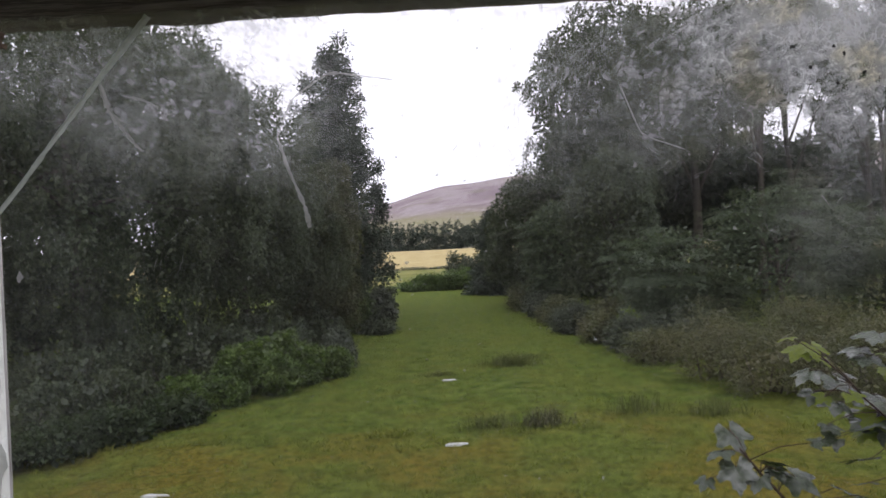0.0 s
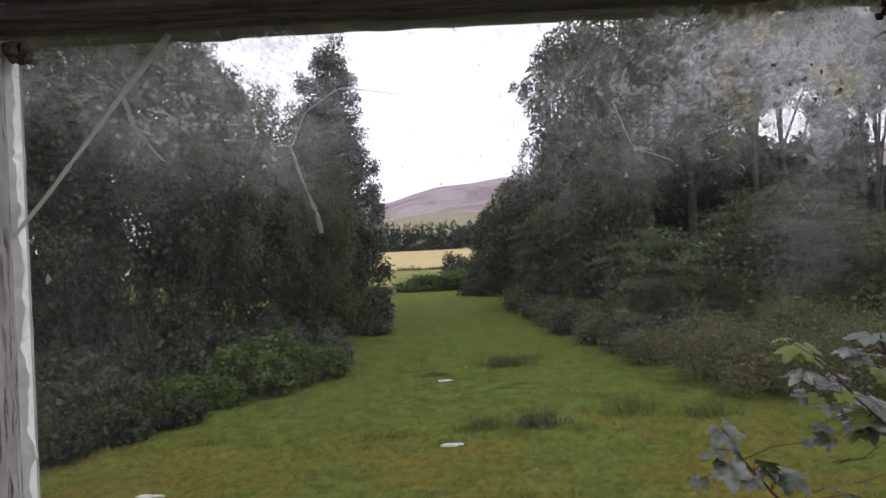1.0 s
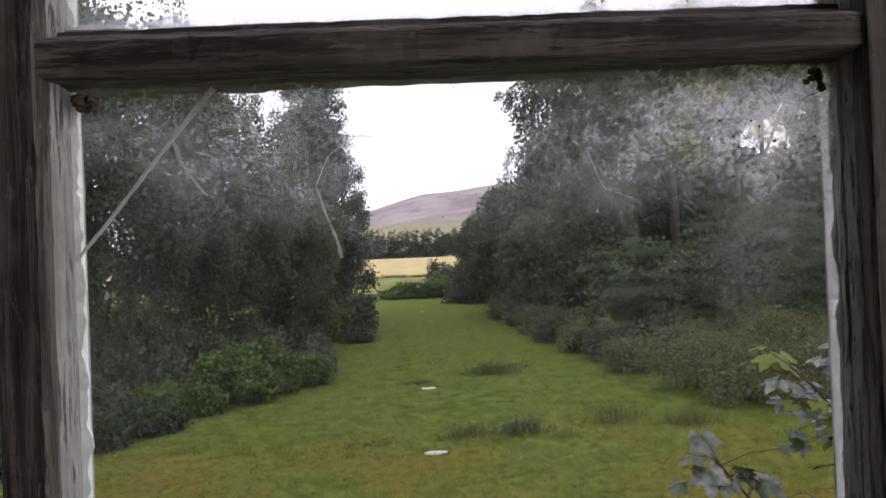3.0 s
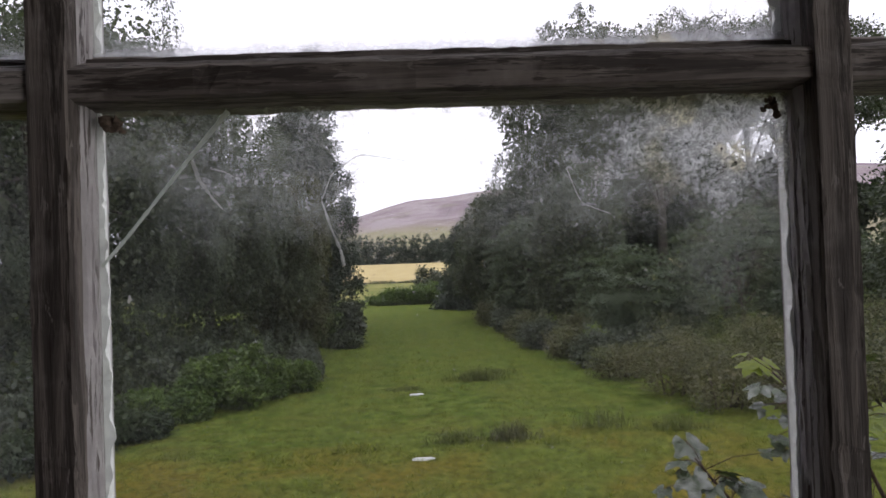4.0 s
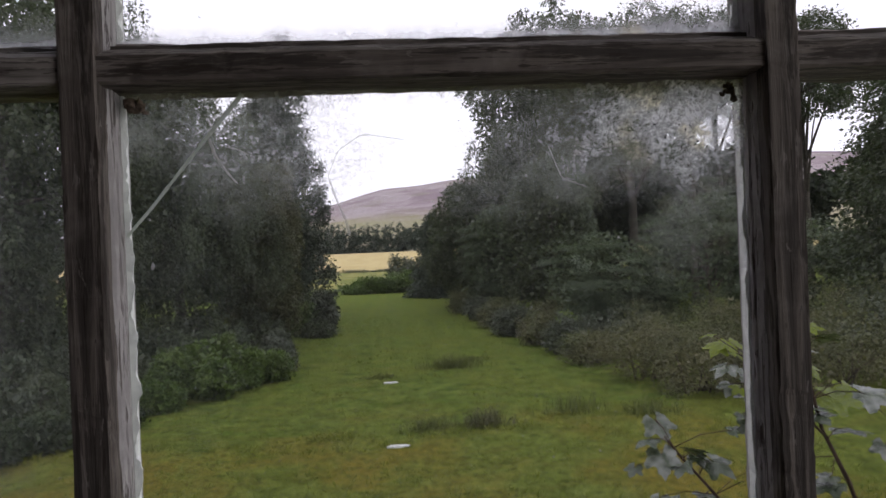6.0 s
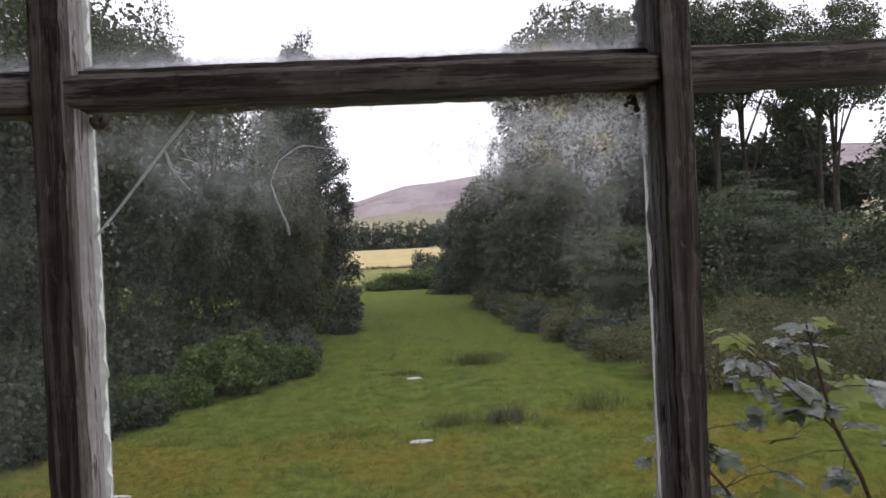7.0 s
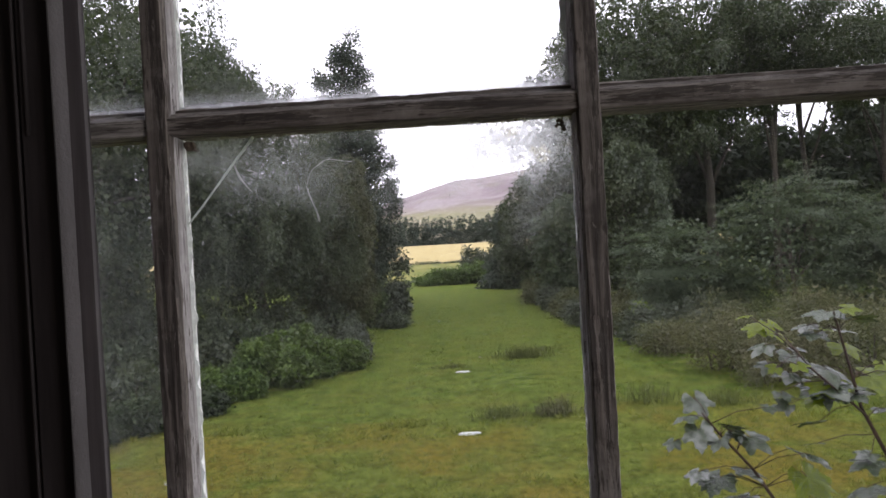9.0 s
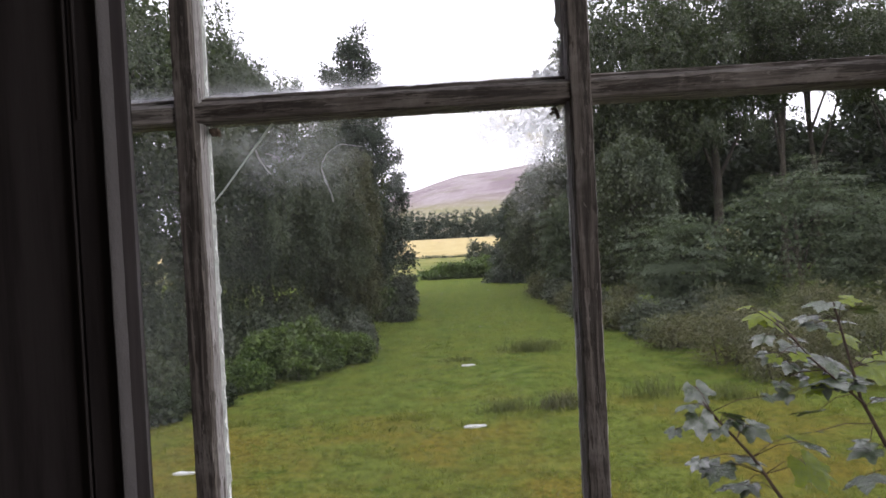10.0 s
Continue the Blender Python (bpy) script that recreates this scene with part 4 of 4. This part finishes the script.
    (1.0, 0, 8.2, 1.95, 0.9), (-2.0, 0, 7.4, 2.6, 0.9), (1.4, 0, 6.0, 1.8, 1.0), (0, 0, 5.6, 3.0, 0.9), (1.2, -0.4, 3.8, 2.0, 1.0), (-1.8, 0, 3.6, 3.0, 1.0), (0.8, -0.5, 1.8, 2.2, 0.8)], 72000, LEAF_CONIFER, per=18, size=0.165, spread=0.22)
tree("ash_tree", "tall dark broadleaf tree behind the birches", 6, -14.6, 27.5, (10.0, 6.6, 4.5, 5.0, 0, 0), 46000, LEAF_BROAD, per=18, size=0.13, spread=0.17, blobs=30, trunk_r=0.35)
tree("ash_tree", "dark broadleaf tree filling the wood behind", 7, -13.0, 42.0, (7.0, 5.5, 4.5, 6.5, 0, 0), 12000, LEAF_BROAD, size=0.32, spread=0.5, blobs=16, trunk_r=0.3)
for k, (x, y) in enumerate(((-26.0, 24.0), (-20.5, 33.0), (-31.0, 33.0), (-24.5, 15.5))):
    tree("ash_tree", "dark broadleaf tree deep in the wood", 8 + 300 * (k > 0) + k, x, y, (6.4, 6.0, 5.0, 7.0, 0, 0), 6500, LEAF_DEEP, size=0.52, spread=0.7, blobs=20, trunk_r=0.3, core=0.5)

# laurels and small shrubs along that edge
LAURELS = [(-9.7, 13.4, 0.7, 0.95), (-8.6, 14.3, 0.75, 0.9), (-7.7, 15.2, 0.7, 0.75), (-7.1, 16.5, 0.75, 0.75), (-7.4, 18.2, 1.0, 0.8), (-6.4, 18.3, 0.85, 0.6), (-6.5, 19.5, 1.55, 0.75), (-5.7, 20.6, 1.95, 0.9), (-5.3, 19.6, 1.2, 0.7),
           (-4.8, 21.2, 1.3, 0.65), (-4.2, 22.1, 0.95, 0.6)]
UNDERGROWTH = [(-9.6, 23.6, 2.8, 1.8), (-11.2, 25.4, 3.2, 2.0), (-7.6, 25.6, 2.6, 1.5), (-11.3, 14.0, 1.5, 1.4), (-9.8, 15.2, 1.5, 1.3), (-8.7, 16.6, 1.6, 1.2), (-15.5, 14.5, 2.2, 1.8), (-13.0, 16.6, 2.4, 1.9), (-11.0, 18.3, 2.2, 1.7), (-9.2, 20.4, 2.3, 1.7), (-8.0, 22.6, 2.4, 1.6), (-6.6, 24.6, 2.2, 1.4), (-14.6, 19.6, 3.0, 2.2), (-12.0, 22.0, 3.0, 2.2), (-5.9, 28.0, 2.0, 1.4)]
for k, (x, y, h, r) in enumerate(UNDERGROWTH):
    bush("undergrowth_bush", "dark shaded undergrowth bush beneath the birches", 200 + k, x - 0.2, y + 0.8, h * 0.9, r, r, 4000, LEAF_BIRCH, "weep", size=0.11, drop=0.5, group="undergrowth of the wood")
# near laurels (y up to 17) take the leaf colour with shade in it
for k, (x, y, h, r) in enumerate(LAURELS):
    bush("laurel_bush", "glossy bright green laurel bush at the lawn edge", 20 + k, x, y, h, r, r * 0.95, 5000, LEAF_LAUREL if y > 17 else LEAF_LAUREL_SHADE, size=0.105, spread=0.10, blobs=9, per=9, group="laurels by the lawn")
bush("grey_shrub", "grey-green feathery shrub beside the laurels", 30, -4.35, 23.6, 1.5, 0.7, 0.8, 5000, LEAF_GREY, "weep", size=0.10, drop=0.5)
bush("variegated_shrub", "pale leaved shrub at the corner of the wood", 31, -3.9, 35.0, 2.3, 0.9, 1.0, 6000, LEAF_GREY, size=0.13)
bush("low_green_shrub", "low yellow-green shrub under the cypress", 32, -5.3, 34.8, 1.9, 1.3, 1.2, 6000, LEAF_BRIGHT, size=0.13)
bush("low_dark_shrub", "low dark shrub spilling over the lawn", 33, -4.2, 33.6, 0.7, 1.1, 0.8, 4000, LEAF_BIRCH, size=0.12)

# ---- trees on the other side ----
tree("lime_tree", "great dark broadleaf tree with an overhanging crown", 10, 9.8, 40.5, (12.6, 6.3, 5.0, 6.0, 0, 0), 70000, LEAF_BROAD, "weep", per=22, size=0.165, drop=0.9, blobs=30, trunk_r=0.45, low=-0.55)
tree("lime_tree", "tall broadleaf tree with an open twiggy crown", 11, 15.0, 43.0, (13.7, 6.0, 4.8, 5.5, 0, 0), 54000, LEAF_BROAD, size=0.15, spread=0.22, blobs=24, trunk_r=0.36, low=-0.5, bark=BARK_PALE)
tree("holly_tree", "broad rounded dark evergreen beside the lawn", 12, 4.7, 45.5, (4.6, 3.3, 2.8, 4.7, 0, 0), 34000, LEAF_BROAD, size=0.17, spread=0.26, blobs=22, trunk_r=0.2)
conifer("yew_tree", "narrow dark yew at the far end of the lawn", 13, 2.9, 58.5, 0.2, 7.0, 1.9, 14000, tiers=12, size=0.22, full=0.5)
tree("weeping_beech", "weeping beech with foliage hanging to the ground", 14, 8.0, 35.5, (4.7, 2.6, 2.4, 4.7, 0, 0), 34000, LEAF_BIRCH, "weep", per=22, size=0.13, drop=1.3, blobs=18, trunk_r=0.2)
tree("holly_tree", "dense dark evergreen tree behind the hedge", 15, 5.6, 39.5, (3.4, 2.1, 2.0, 3.6, 0, 0), 22000, LEAF_LAYERED, "layer", size=0.16, spread=0.45, drop=0.2, blobs=16, trunk_r=0.18)
tree("layered_dogwood", "wide shrub tree with flat layered grey-green sprays", 16, 12.6, 27.0, (3.2, 4.0, 3.0, 3.1, 0, 0), 76000, LEAF_LAYERED, "layer", core=0.04, per=90, size=0.082, spread=0.62, drop=0.30, blobs=26, trunk_r=0.14, category="shrub")
tree("layered_dogwood", "layered shrub tree with spreading flat branches", 17, 8.6, 28.0, (2.4, 3.0, 2.4, 2.4, 0, 0), 44000, LEAF_LAYERED, "layer", core=0.04, per=80, size=0.095, spread=0.55, drop=0.25, blobs=22, trunk_r=0.10, category="shrub")
tree("layered_dogwood", "layered shrub tree beside a dark conifer", 18, 16.6, 27.5, (2.7, 3.2, 2.4, 2.6, 0, 0), 26000, LEAF_LAYERED, "layer", core=0.04, per=80, size=0.10, spread=0.55, drop=0.25, blobs=20, trunk_r=0.10, category="shrub")
for k, (x, y, cz, r, n) in enumerate(((18.4, 42.0, 14.9, 4.2, 18000), (21.8, 44.5, 15.2, 4.6, 15000), (24.6, 40.0, 13.3, 4.2, 18000), (12.6, 47.5, 12.2, 4.0, 18000), (27.0, 46.0, 14.6, 5.0, 16000))):
    tree("sycamore_tree", "tall bare-stemmed tree with an airy crown", 60 + k, x, y, (cz, r, r, 3.9, 0, 0), n, LEAF_BROAD, size=0.18, spread=0.34, blobs=20, trunk_r=0.24, bark=BARK_PALE, low=-0.35, inner=0.2, core=0.02, group="tall trees of the wood")
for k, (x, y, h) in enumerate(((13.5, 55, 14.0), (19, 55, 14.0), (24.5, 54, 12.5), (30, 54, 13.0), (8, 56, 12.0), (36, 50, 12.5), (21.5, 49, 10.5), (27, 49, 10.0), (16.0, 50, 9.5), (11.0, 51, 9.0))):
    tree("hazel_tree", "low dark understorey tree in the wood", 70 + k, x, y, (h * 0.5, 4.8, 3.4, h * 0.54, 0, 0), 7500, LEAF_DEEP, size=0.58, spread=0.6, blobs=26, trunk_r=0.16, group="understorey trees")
conifer("yew_tree", "dark green yew close by the hedge", 19, 17.4, 22.0, 0.2, 10.4, 3.6, 34000, LEAF_BROAD, tiers=18, size=0.15, spread=0.4, full=0.6)

# bramble hedge
BRAMBLES = [(7.6, 17.2, 1.65, 1.2), (7.0, 19.3, 1.75, 1.4), (6.2, 22.2, 1.35, 1.2), (6.1, 24.6, 1.3, 1.2), (5.7, 27.2, 1.3, 1.1), (5.2, 30.5, 1.35, 1.2), (4.9, 34.0, 1.4, 1.1),
            (4.4, 38.0, 1.5, 1.2), (3.9, 42.5, 1.5, 1.1), (9.3, 16.2, 2.0, 1.4), (9.4, 19.5, 2.1, 1.7), (8.4, 22.6, 1.9, 1.6), (8.0, 25.4, 1.7, 1.5), (11.2, 16.8, 2.5, 1.6), (11.9, 19.6, 2.7, 1.8),
            (13.4, 17.6, 2.9, 1.7), (11.2, 22.4, 2.4, 1.8), (14.5, 20.0, 3.0, 1.8), (7.4, 30.5, 1.7, 1.6)]
for k, (x, y, h, r) in enumerate(BRAMBLES):
    grey = k in (3, 5, 7, 12, 15)
    bush("bramble_bush", "grey-green scrub bush in the wild hedge" if grey else "tangled brownish bramble bush in the wild hedge", 100 + k, x, y, h, r, r * 0.95, 5400,
         LEAF_GREY if grey else LEAF_BRAMBLE, size=0.068 if y < 24 else 0.10, spread=0.18, per=10, blobs=16, group="bramble hedge")
bush("yellow_shrub", "small yellow-green shoot standing out of the hedge", 140, 6.4, 26.2, 1.6, 0.35, 0.35, 900, LEAF_YELLOW, size=0.13, spread=0.1)

# far end of the lawn
for k, (x, y, h, rx, ry) in enumerate(((-4.4, 67.5, 0.9, 1.5, 1.3), (-2.7, 67.8, 1.4, 1.7, 1.4), (-0.9, 68.0, 1.75, 1.8, 1.5), (0.25, 72.0, 4.0, 1.7, 1.6), (0.9, 68.0, 1.9, 1.7, 1.5), (2.4, 66.8, 1.7, 1.3, 1.3))):
    bush("boundary_bush", "rounded green bush at the end of the lawn", 150 + k, x, y, h, rx, ry, 4500, LEAF_GREY if k == 3 else (LEAF_BRIGHT if k in (0, 2) else LEAF_LAUREL), size=0.22, spread=0.3, group="bushes at the lawn's end")


def field_hedge():
    """A low broken hedge along the foot of the field."""
    rng = np.random.default_rng(44)
    n = 1600
    x = rng.uniform(-26, 26, n)
    y = 86.6 + 0.35 * rng.normal(size=n)
    tips = np.stack([x, y, ground_height(x, y) + 0.30 * rng.random(n) * (0.6 + 0.4 * np.sin(x * 1.7) * np.sin(x * 0.61))], 1)
    out = unit(rng.normal(size=(n, 3)) + [0, -0.4, 0.6])
    me = leaf_mesh("field_hedge", *sprays(rng, tips, out, "broad", 6, 0.18, 0.14, 0.1), LEAF_BROAD)
    tagged(new("field_hedge", me), "low dark hedge along the foot of the field", "hedge", kind="stuff")


field_hedge()


def far_wood():
    """Spruces and broadleaf trees behind the barley field, as one mass."""
    rng = np.random.default_rng(5)
    sets = []
    for k in range(230):
        x = -75 + 150 * rng.random()
        y = 338 + 26 * rng.random()
        z = float(ground_height(x, y))
        if x < 2 or rng.random() < 0.15:
            h = 10.0 + 5.5 * rng.random()
            tips, out = cone_tips(rng, 40, x, y, z + 0.5, z + h, 1.9, 11, 0.95)
            sets.append(sprays(rng, tips, out, "needle", 6, 0.75, 0.45, 0.2))
        else:
            h = 11.0 + 3.0 * rng.random()
            tips, out, _ = round_tips(rng, 50, (x, y, z + h * 0.5), (4.0, 3.5, h * 0.5), 9)
            sets.append(sprays(rng, tips, out, "broad", 6, 0.9, 0.6, 0.2))
    for k in range(60):
        x = -75 + 2.6 * k + rng.normal()
        z = float(ground_height(x, 345))
        tips, out, _ = round_tips(rng, 40, (x, 352, z + 4.5), (3.5, 2.5, 5.0), 6)
        sets.append(sprays(rng, tips, out, "broad", 6, 1.2, 0.8, 0.2))
    cat = [np.concatenate([s[i] for s in sets]) for i in range(5)]
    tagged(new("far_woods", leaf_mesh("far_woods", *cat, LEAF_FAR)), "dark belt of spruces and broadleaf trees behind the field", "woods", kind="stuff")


far_wood()


def grass_blades():
    """Tufts of blades over the lawn, thicker and longer along the bank."""
    rng = np.random.default_rng(9)
    n = 24000
    y = 9.5 + 34 * rng.random(n) ** 1.35
    x = (rng.random(n) * 2 - 1) * (4.5 + 0.30 * y)
    clump = np.sin(x * 3.1 + 2 * np.sin(y * 1.7)) * np.sin(y * 2.7 + 1.5 * np.sin(x * 1.3))
    bank = np.exp(-((y - 14.35 - 0.25 * np.sin(x * 0.8)) / 0.25) ** 2)
    keep = rng.random(n) < 0.6 + 0.35 * clump + 0.5 * bank
    x, y, bank = x[keep], y[keep], bank[keep]
    per = 5
    tall = np.repeat(0.04 + 0.10 * rng.random(len(x)) ** 2 + 0.06 * bank, per)
    x, y = np.repeat(x, per), np.repeat(y, per)
    k = len(x)
    x, y = x + rng.normal(size=k) * 0.035, y + rng.normal(size=k) * 0.035
    base = np.stack([x, y, ground_height(x, y) - 0.01], 1)
    along = np.stack([rng.normal(size=k) * 0.6, rng.normal(size=k) * 0.6, np.ones(k)], 1)
    length = tall * (0.6 + 0.6 * rng.random(k))
    me = leaf_mesh("grass", base, along, rng.normal(size=(k, 3)), length, length * 0.15, GRASS_BLADE)
    tagged(new("grass", me), "short uneven green and yellowing lawn grass", "grass", kind="stuff")


grass_blades()


def weed_clump(name, label, seed, x, y, w, d, h, n, leaf):
    """Stalks that rise from one patch of ground, with seed heads."""
    rng = np.random.default_rng(seed)
    px, py = rng.normal(size=n) * w / 2.2, rng.normal(size=n) * d / 2.2
    tall = h * (0.35 + 0.75 * rng.random(n)) * np.exp(-0.5 * (px / w) ** 2)
    base = np.stack([px, py, np.full(n, -0.02)], 1)
    along = np.stack([rng.normal(size=n) * 0.22, rng.normal(size=n) * 0.22, np.ones(n)], 1)
    root = tagged(new(name), label, "weeds")
    root.location = (x, y, float(ground_height(x, y)))
    ob = new("stalks", leaf_mesh("stalks", base, along, rng.normal(size=(n, 3)), tall, 0.012 + 0.02 * rng.random(n), leaf))
    ob.parent = root
    tagged(ob, kind="stuff")
    tip = base + unit(along) * (tall * (0.3 + 0.7 * rng.random(n)))[:, None]
    ob = new("leaves", leaf_mesh("leaves", tip, rng.normal(size=(n, 3)) + [0, 0, 0.4], rng.normal(size=(n, 3)), 0.05 + 0.05 * rng.random(n), 0.02 + 0.03 * rng.random(n), leaf))
    ob.parent = root
    tagged(ob, kind="stuff")


weed_clump("weed_clump", "dark bushy clump of dock and weeds in the lawn", 1, 1.75, 14.9, 0.62, 0.28, 0.50, 230, LEAF_BRAMBLE)
weed_clump("weed_clump", "thin grassy weeds trailing from a dark clump", 2, 0.55, 15.0, 0.75, 0.25, 0.38, 190, GRASS_DRY)
weed_clump("weed_clump", "long strip of brownish rushes in the lawn", 3, 1.55, 22.6, 1.0, 0.3, 0.5, 420, GRASS_DRY)
weed_clump("weed_clump", "sparse dry stalks near the hedge", 4, 3.9, 15.6, 0.8, 0.3, 0.6, 150, GRASS_DRY)
weed_clump("weed_clump", "tufts of rough grass below the hedge", 5, 5.6, 15.4, 0.9, 0.35, 0.45, 170, GRASS_DRY)
weed_clump("weed_clump", "small tuft of rough grass near a slab", 6, -0.8, 21.4, 0.7, 0.3, 0.2, 130, GRASS_DRY)
weed_clump("weed_clump", "low tuft of dark weeds on the bank", 7, -1.5, 14.7, 0.9, 0.2, 0.2, 130, GRASS_BLADE)
weed_clump("weed_clump", "low tuft of pale grass beyond the rushes", 8, 2.4, 24.0, 0.8, 0.3, 0.22, 130, GRASS_DRY)


def stone_slab(seed, x, y, w, d):
    rng = np.random.default_rng(seed)
    bm = bmesh.new()
    n = 14
    low, high = [], []
    for k in range(n):
        a = 2 * math.pi * k / n
        r = 1 + 0.16 * rng.normal()
        cx = abs(math.cos(a)) ** 0.6 * math.copysign(1, math.cos(a))
        low.append(bm.verts.new((cx * w / 2 * r, math.sin(a) * d / 2 * r, -0.05)))
        high.append(bm.verts.new((cx * w / 2 * r * 0.95, math.sin(a) * d / 2 * r * 0.95, 0.030 + 0.004 * rng.normal())))
    bm.faces.new(high)
    for k in range(n):
        bm.faces.new((low[k], low[(k + 1) % n], high[(k + 1) % n], high[k]))
    ob = tagged(part("stone_slab", bm, SLAB), "pale wet stone slab lying flat in the grass", "stone", "slabs in the lawn")
    ob.location = (x, y, float(ground_height(x, y)))


stone_slab(1, -0.2, 14.15, 0.50, 0.16)
stone_slab(2, -0.42, 20.6, 0.40, 0.18)
stone_slab(3, -5.43, 11.7, 0.45, 0.12)

# ---- sycamore sapling outside the window ----


def syc_leaf(name, seed, droop, curl):
    """A five-lobed leaf of unit width, its stalk end at the origin, pointing along +y."""
    rng = np.random.default_rng(seed)
    lobes = [(-112, 0.46), (-56, 0.66), (0, 0.78), (56, 0.66), (112, 0.46)]
    n = 41
    rim, mid = [], []
    for k in range(n):
        a = -158 + 316 * k / (n - 1)
        r = 0.41
        for la, lr in lobes:
            r = max(r, lr * max(0.0, 1 - abs(a - la) / 44.0) ** 0.6)
        r *= 1 + 0.05 * (-1) ** k + 0.03 * rng.normal()
        for f, keep in ((1.0, rim), (0.5, mid)):
            q = r * f
            x, y = math.sin(radians(a)) * q, 0.16 + math.cos(radians(a)) * q
            vein = min(abs(a - la) for la, _ in lobes) / 30.0
            keep.append((x, y, -droop * (q * q) - curl * abs(x) + 0.05 * vein * q + 0.012 * rng.normal() * f))
    verts = [(0, 0.16, 0.0)] + mid + rim
    faces, m = [], n
    for k in range(m - 1):
        faces.append((0, 1 + k, 2 + k))
        faces.append((1 + k, 1 + m + k, 2 + m + k, 2 + k))
    return verts, faces


def build_sapling():
    root = tagged(new("sycamore_sapling"), "young sycamore with wet shiny drooping leaves outside the window", "sapling")
    root.location = (1.75, 2.1, -0.05)
    org = Vector(root.location)
    stems = {
        "trunk": ([(1.75, 2.1, -0.12), (1.72, 2.08, 1.2), (1.66, 2.05, 2.4), (1.58, 2.02, 2.95), (1.51, 2.0, 3.13), (1.42, 2.0, 3.32), (1.37, 2.0, 3.54), (1.34, 2.0, 3.67)], 0.014, 0.0034),
        "side_branch": ([(1.72, 2.08, 1.3), (1.50, 2.04, 2.2), (1.25, 2.0, 2.78), (1.11, 2.0, 2.99), (1.03, 2.0, 3.12), (0.92, 2.0, 3.25), (0.86, 2.0, 3.33)], 0.010, 0.0030),
        "upper_branch": ([(1.44, 2.0, 3.29), (1.33, 1.97, 3.39), (1.23, 1.95, 3.48), (1.16, 1.95, 3.57)], 0.005, 0.0024),
        "low_branch": ([(1.58, 2.02, 2.95), (1.66, 1.95, 3.15), (1.74, 1.9, 3.35)], 0.006, 0.003),
    }
    lines = []
    for name, (pts, r0, r1) in stems.items():
        part(name, tube(bmesh.new(), [Vector(p) - org for p in pts], r0, r1, 8), STEM, root)
        lines += [Vector(a).lerp(Vector(b), f) for a, b in zip(pts, pts[1:]) for f in (0.0, 0.5) if a[2] > 2.5]
    kinds = {}
    for c, mat in (("old", SYC_TOP), ("young", SYC_YOUNG)):
        for k, (droop, curl) in enumerate(((0.16, 0.06), (0.34, 0.14), (0.08, 0.10))):
            kinds[c, k] = mesh_of("leaf", *syc_leaf("leaf", 5 + k, droop, curl), [mat], smooth=True)
    rng = np.random.default_rng(12)
    # middle of a leaf: x, z, width, how far it hangs (degrees below level), 1 for a young leaf
    spots = [(1.31, 3.40, 0.27, 25), (0.84, 3.25, 0.15, 75), (0.87, 3.34, 0.15, 15), (0.80, 3.31, 0.12, 40), (0.98, 3.27, 0.13, 25), (1.05, 3.22, 0.14, 30), (1.03, 3.10, 0.16, 55),
             (0.91, 3.06, 0.17, 50), (0.96, 3.00, 0.17, 30), (1.23, 3.18, 0.17, 70), (1.43, 3.02, 0.20, 40), (1.43, 3.65, 0.14, 25), (1.31, 3.66, 0.18, 20), (1.26, 3.61, 0.12, 35), (1.25, 3.48, 0.17, 45),
             (1.33, 3.45, 0.20, 20), (1.19, 3.44, 0.13, 50), (1.15, 3.38, 0.10, 60), (1.22, 3.28, 0.15, 20), (1.40, 3.14, 0.15, 15), (1.08, 3.55, 0.12, 45), (1.55, 3.30, 0.18, 30), (1.62, 3.42, 0.20, 30), (1.10, 3.48, 0.10, 40)]
    fresh = [(1.14, 3.62, 0.12, 10), (1.23, 3.06, 0.20, 65), (1.41, 3.53, 0.15, 45), (1.50, 3.42, 0.20, 15), (1.17, 3.58, 0.11, 30), (1.09, 3.61, 0.11, 20), (1.39, 3.68, 0.09, 10), (1.27, 3.40, 0.14, 50)]
    for tag, group in (("old", spots), ("young", fresh)):
        for x, z, w, hang in group + [(x + 0.07 * rng.normal(), z - 0.05 + 0.04 * rng.normal(), w * 0.7, hang * 1.3) for x, z, w, hang in group]:
            mid = Vector((x, 2.0 + rng.normal() * 0.05, z))
            near = min(lines, key=lambda p: (p - mid).length + 0.5 * abs(p.z - mid.z))
            away = mid - near
            turn = math.degrees(math.atan2(-away.x, -0.10)) + rng.normal() * 22   # leaves lean to the open side
            m4 = pose(0, 0, 0, 7 + rng.normal() * 14) @ pose(0, 0, 0, 0, rng.normal() * 10, turn) @ pose(0, 0, 0, -0.22 * hang)
            m4 = m4 @ Matrix.Diagonal((w * 0.80, w * 0.74, w * 0.74, 1))
            foot = mid - (m4.to_3x3() @ Vector((0, 0.42, 0)))
            ob = new("leaf", kinds[tag, int(rng.integers(0, 3))])
            ob.parent = root
            ob.matrix_basis = Matrix.Translation(foot - org) @ m4
            if tag == "young":
                tagged(ob, "fresh yellow-green leaf")
            part("leaf_stalk", tube(bmesh.new(), [near - org, near.lerp(foot, 0.5) - org + Vector((0, 0, 0.015)), foot - org, foot - org + (m4.to_3x3() @ Vector((0, 0.17, 0)))], 0.0018, 0.0014, 5), STEM, root)


build_sapling()
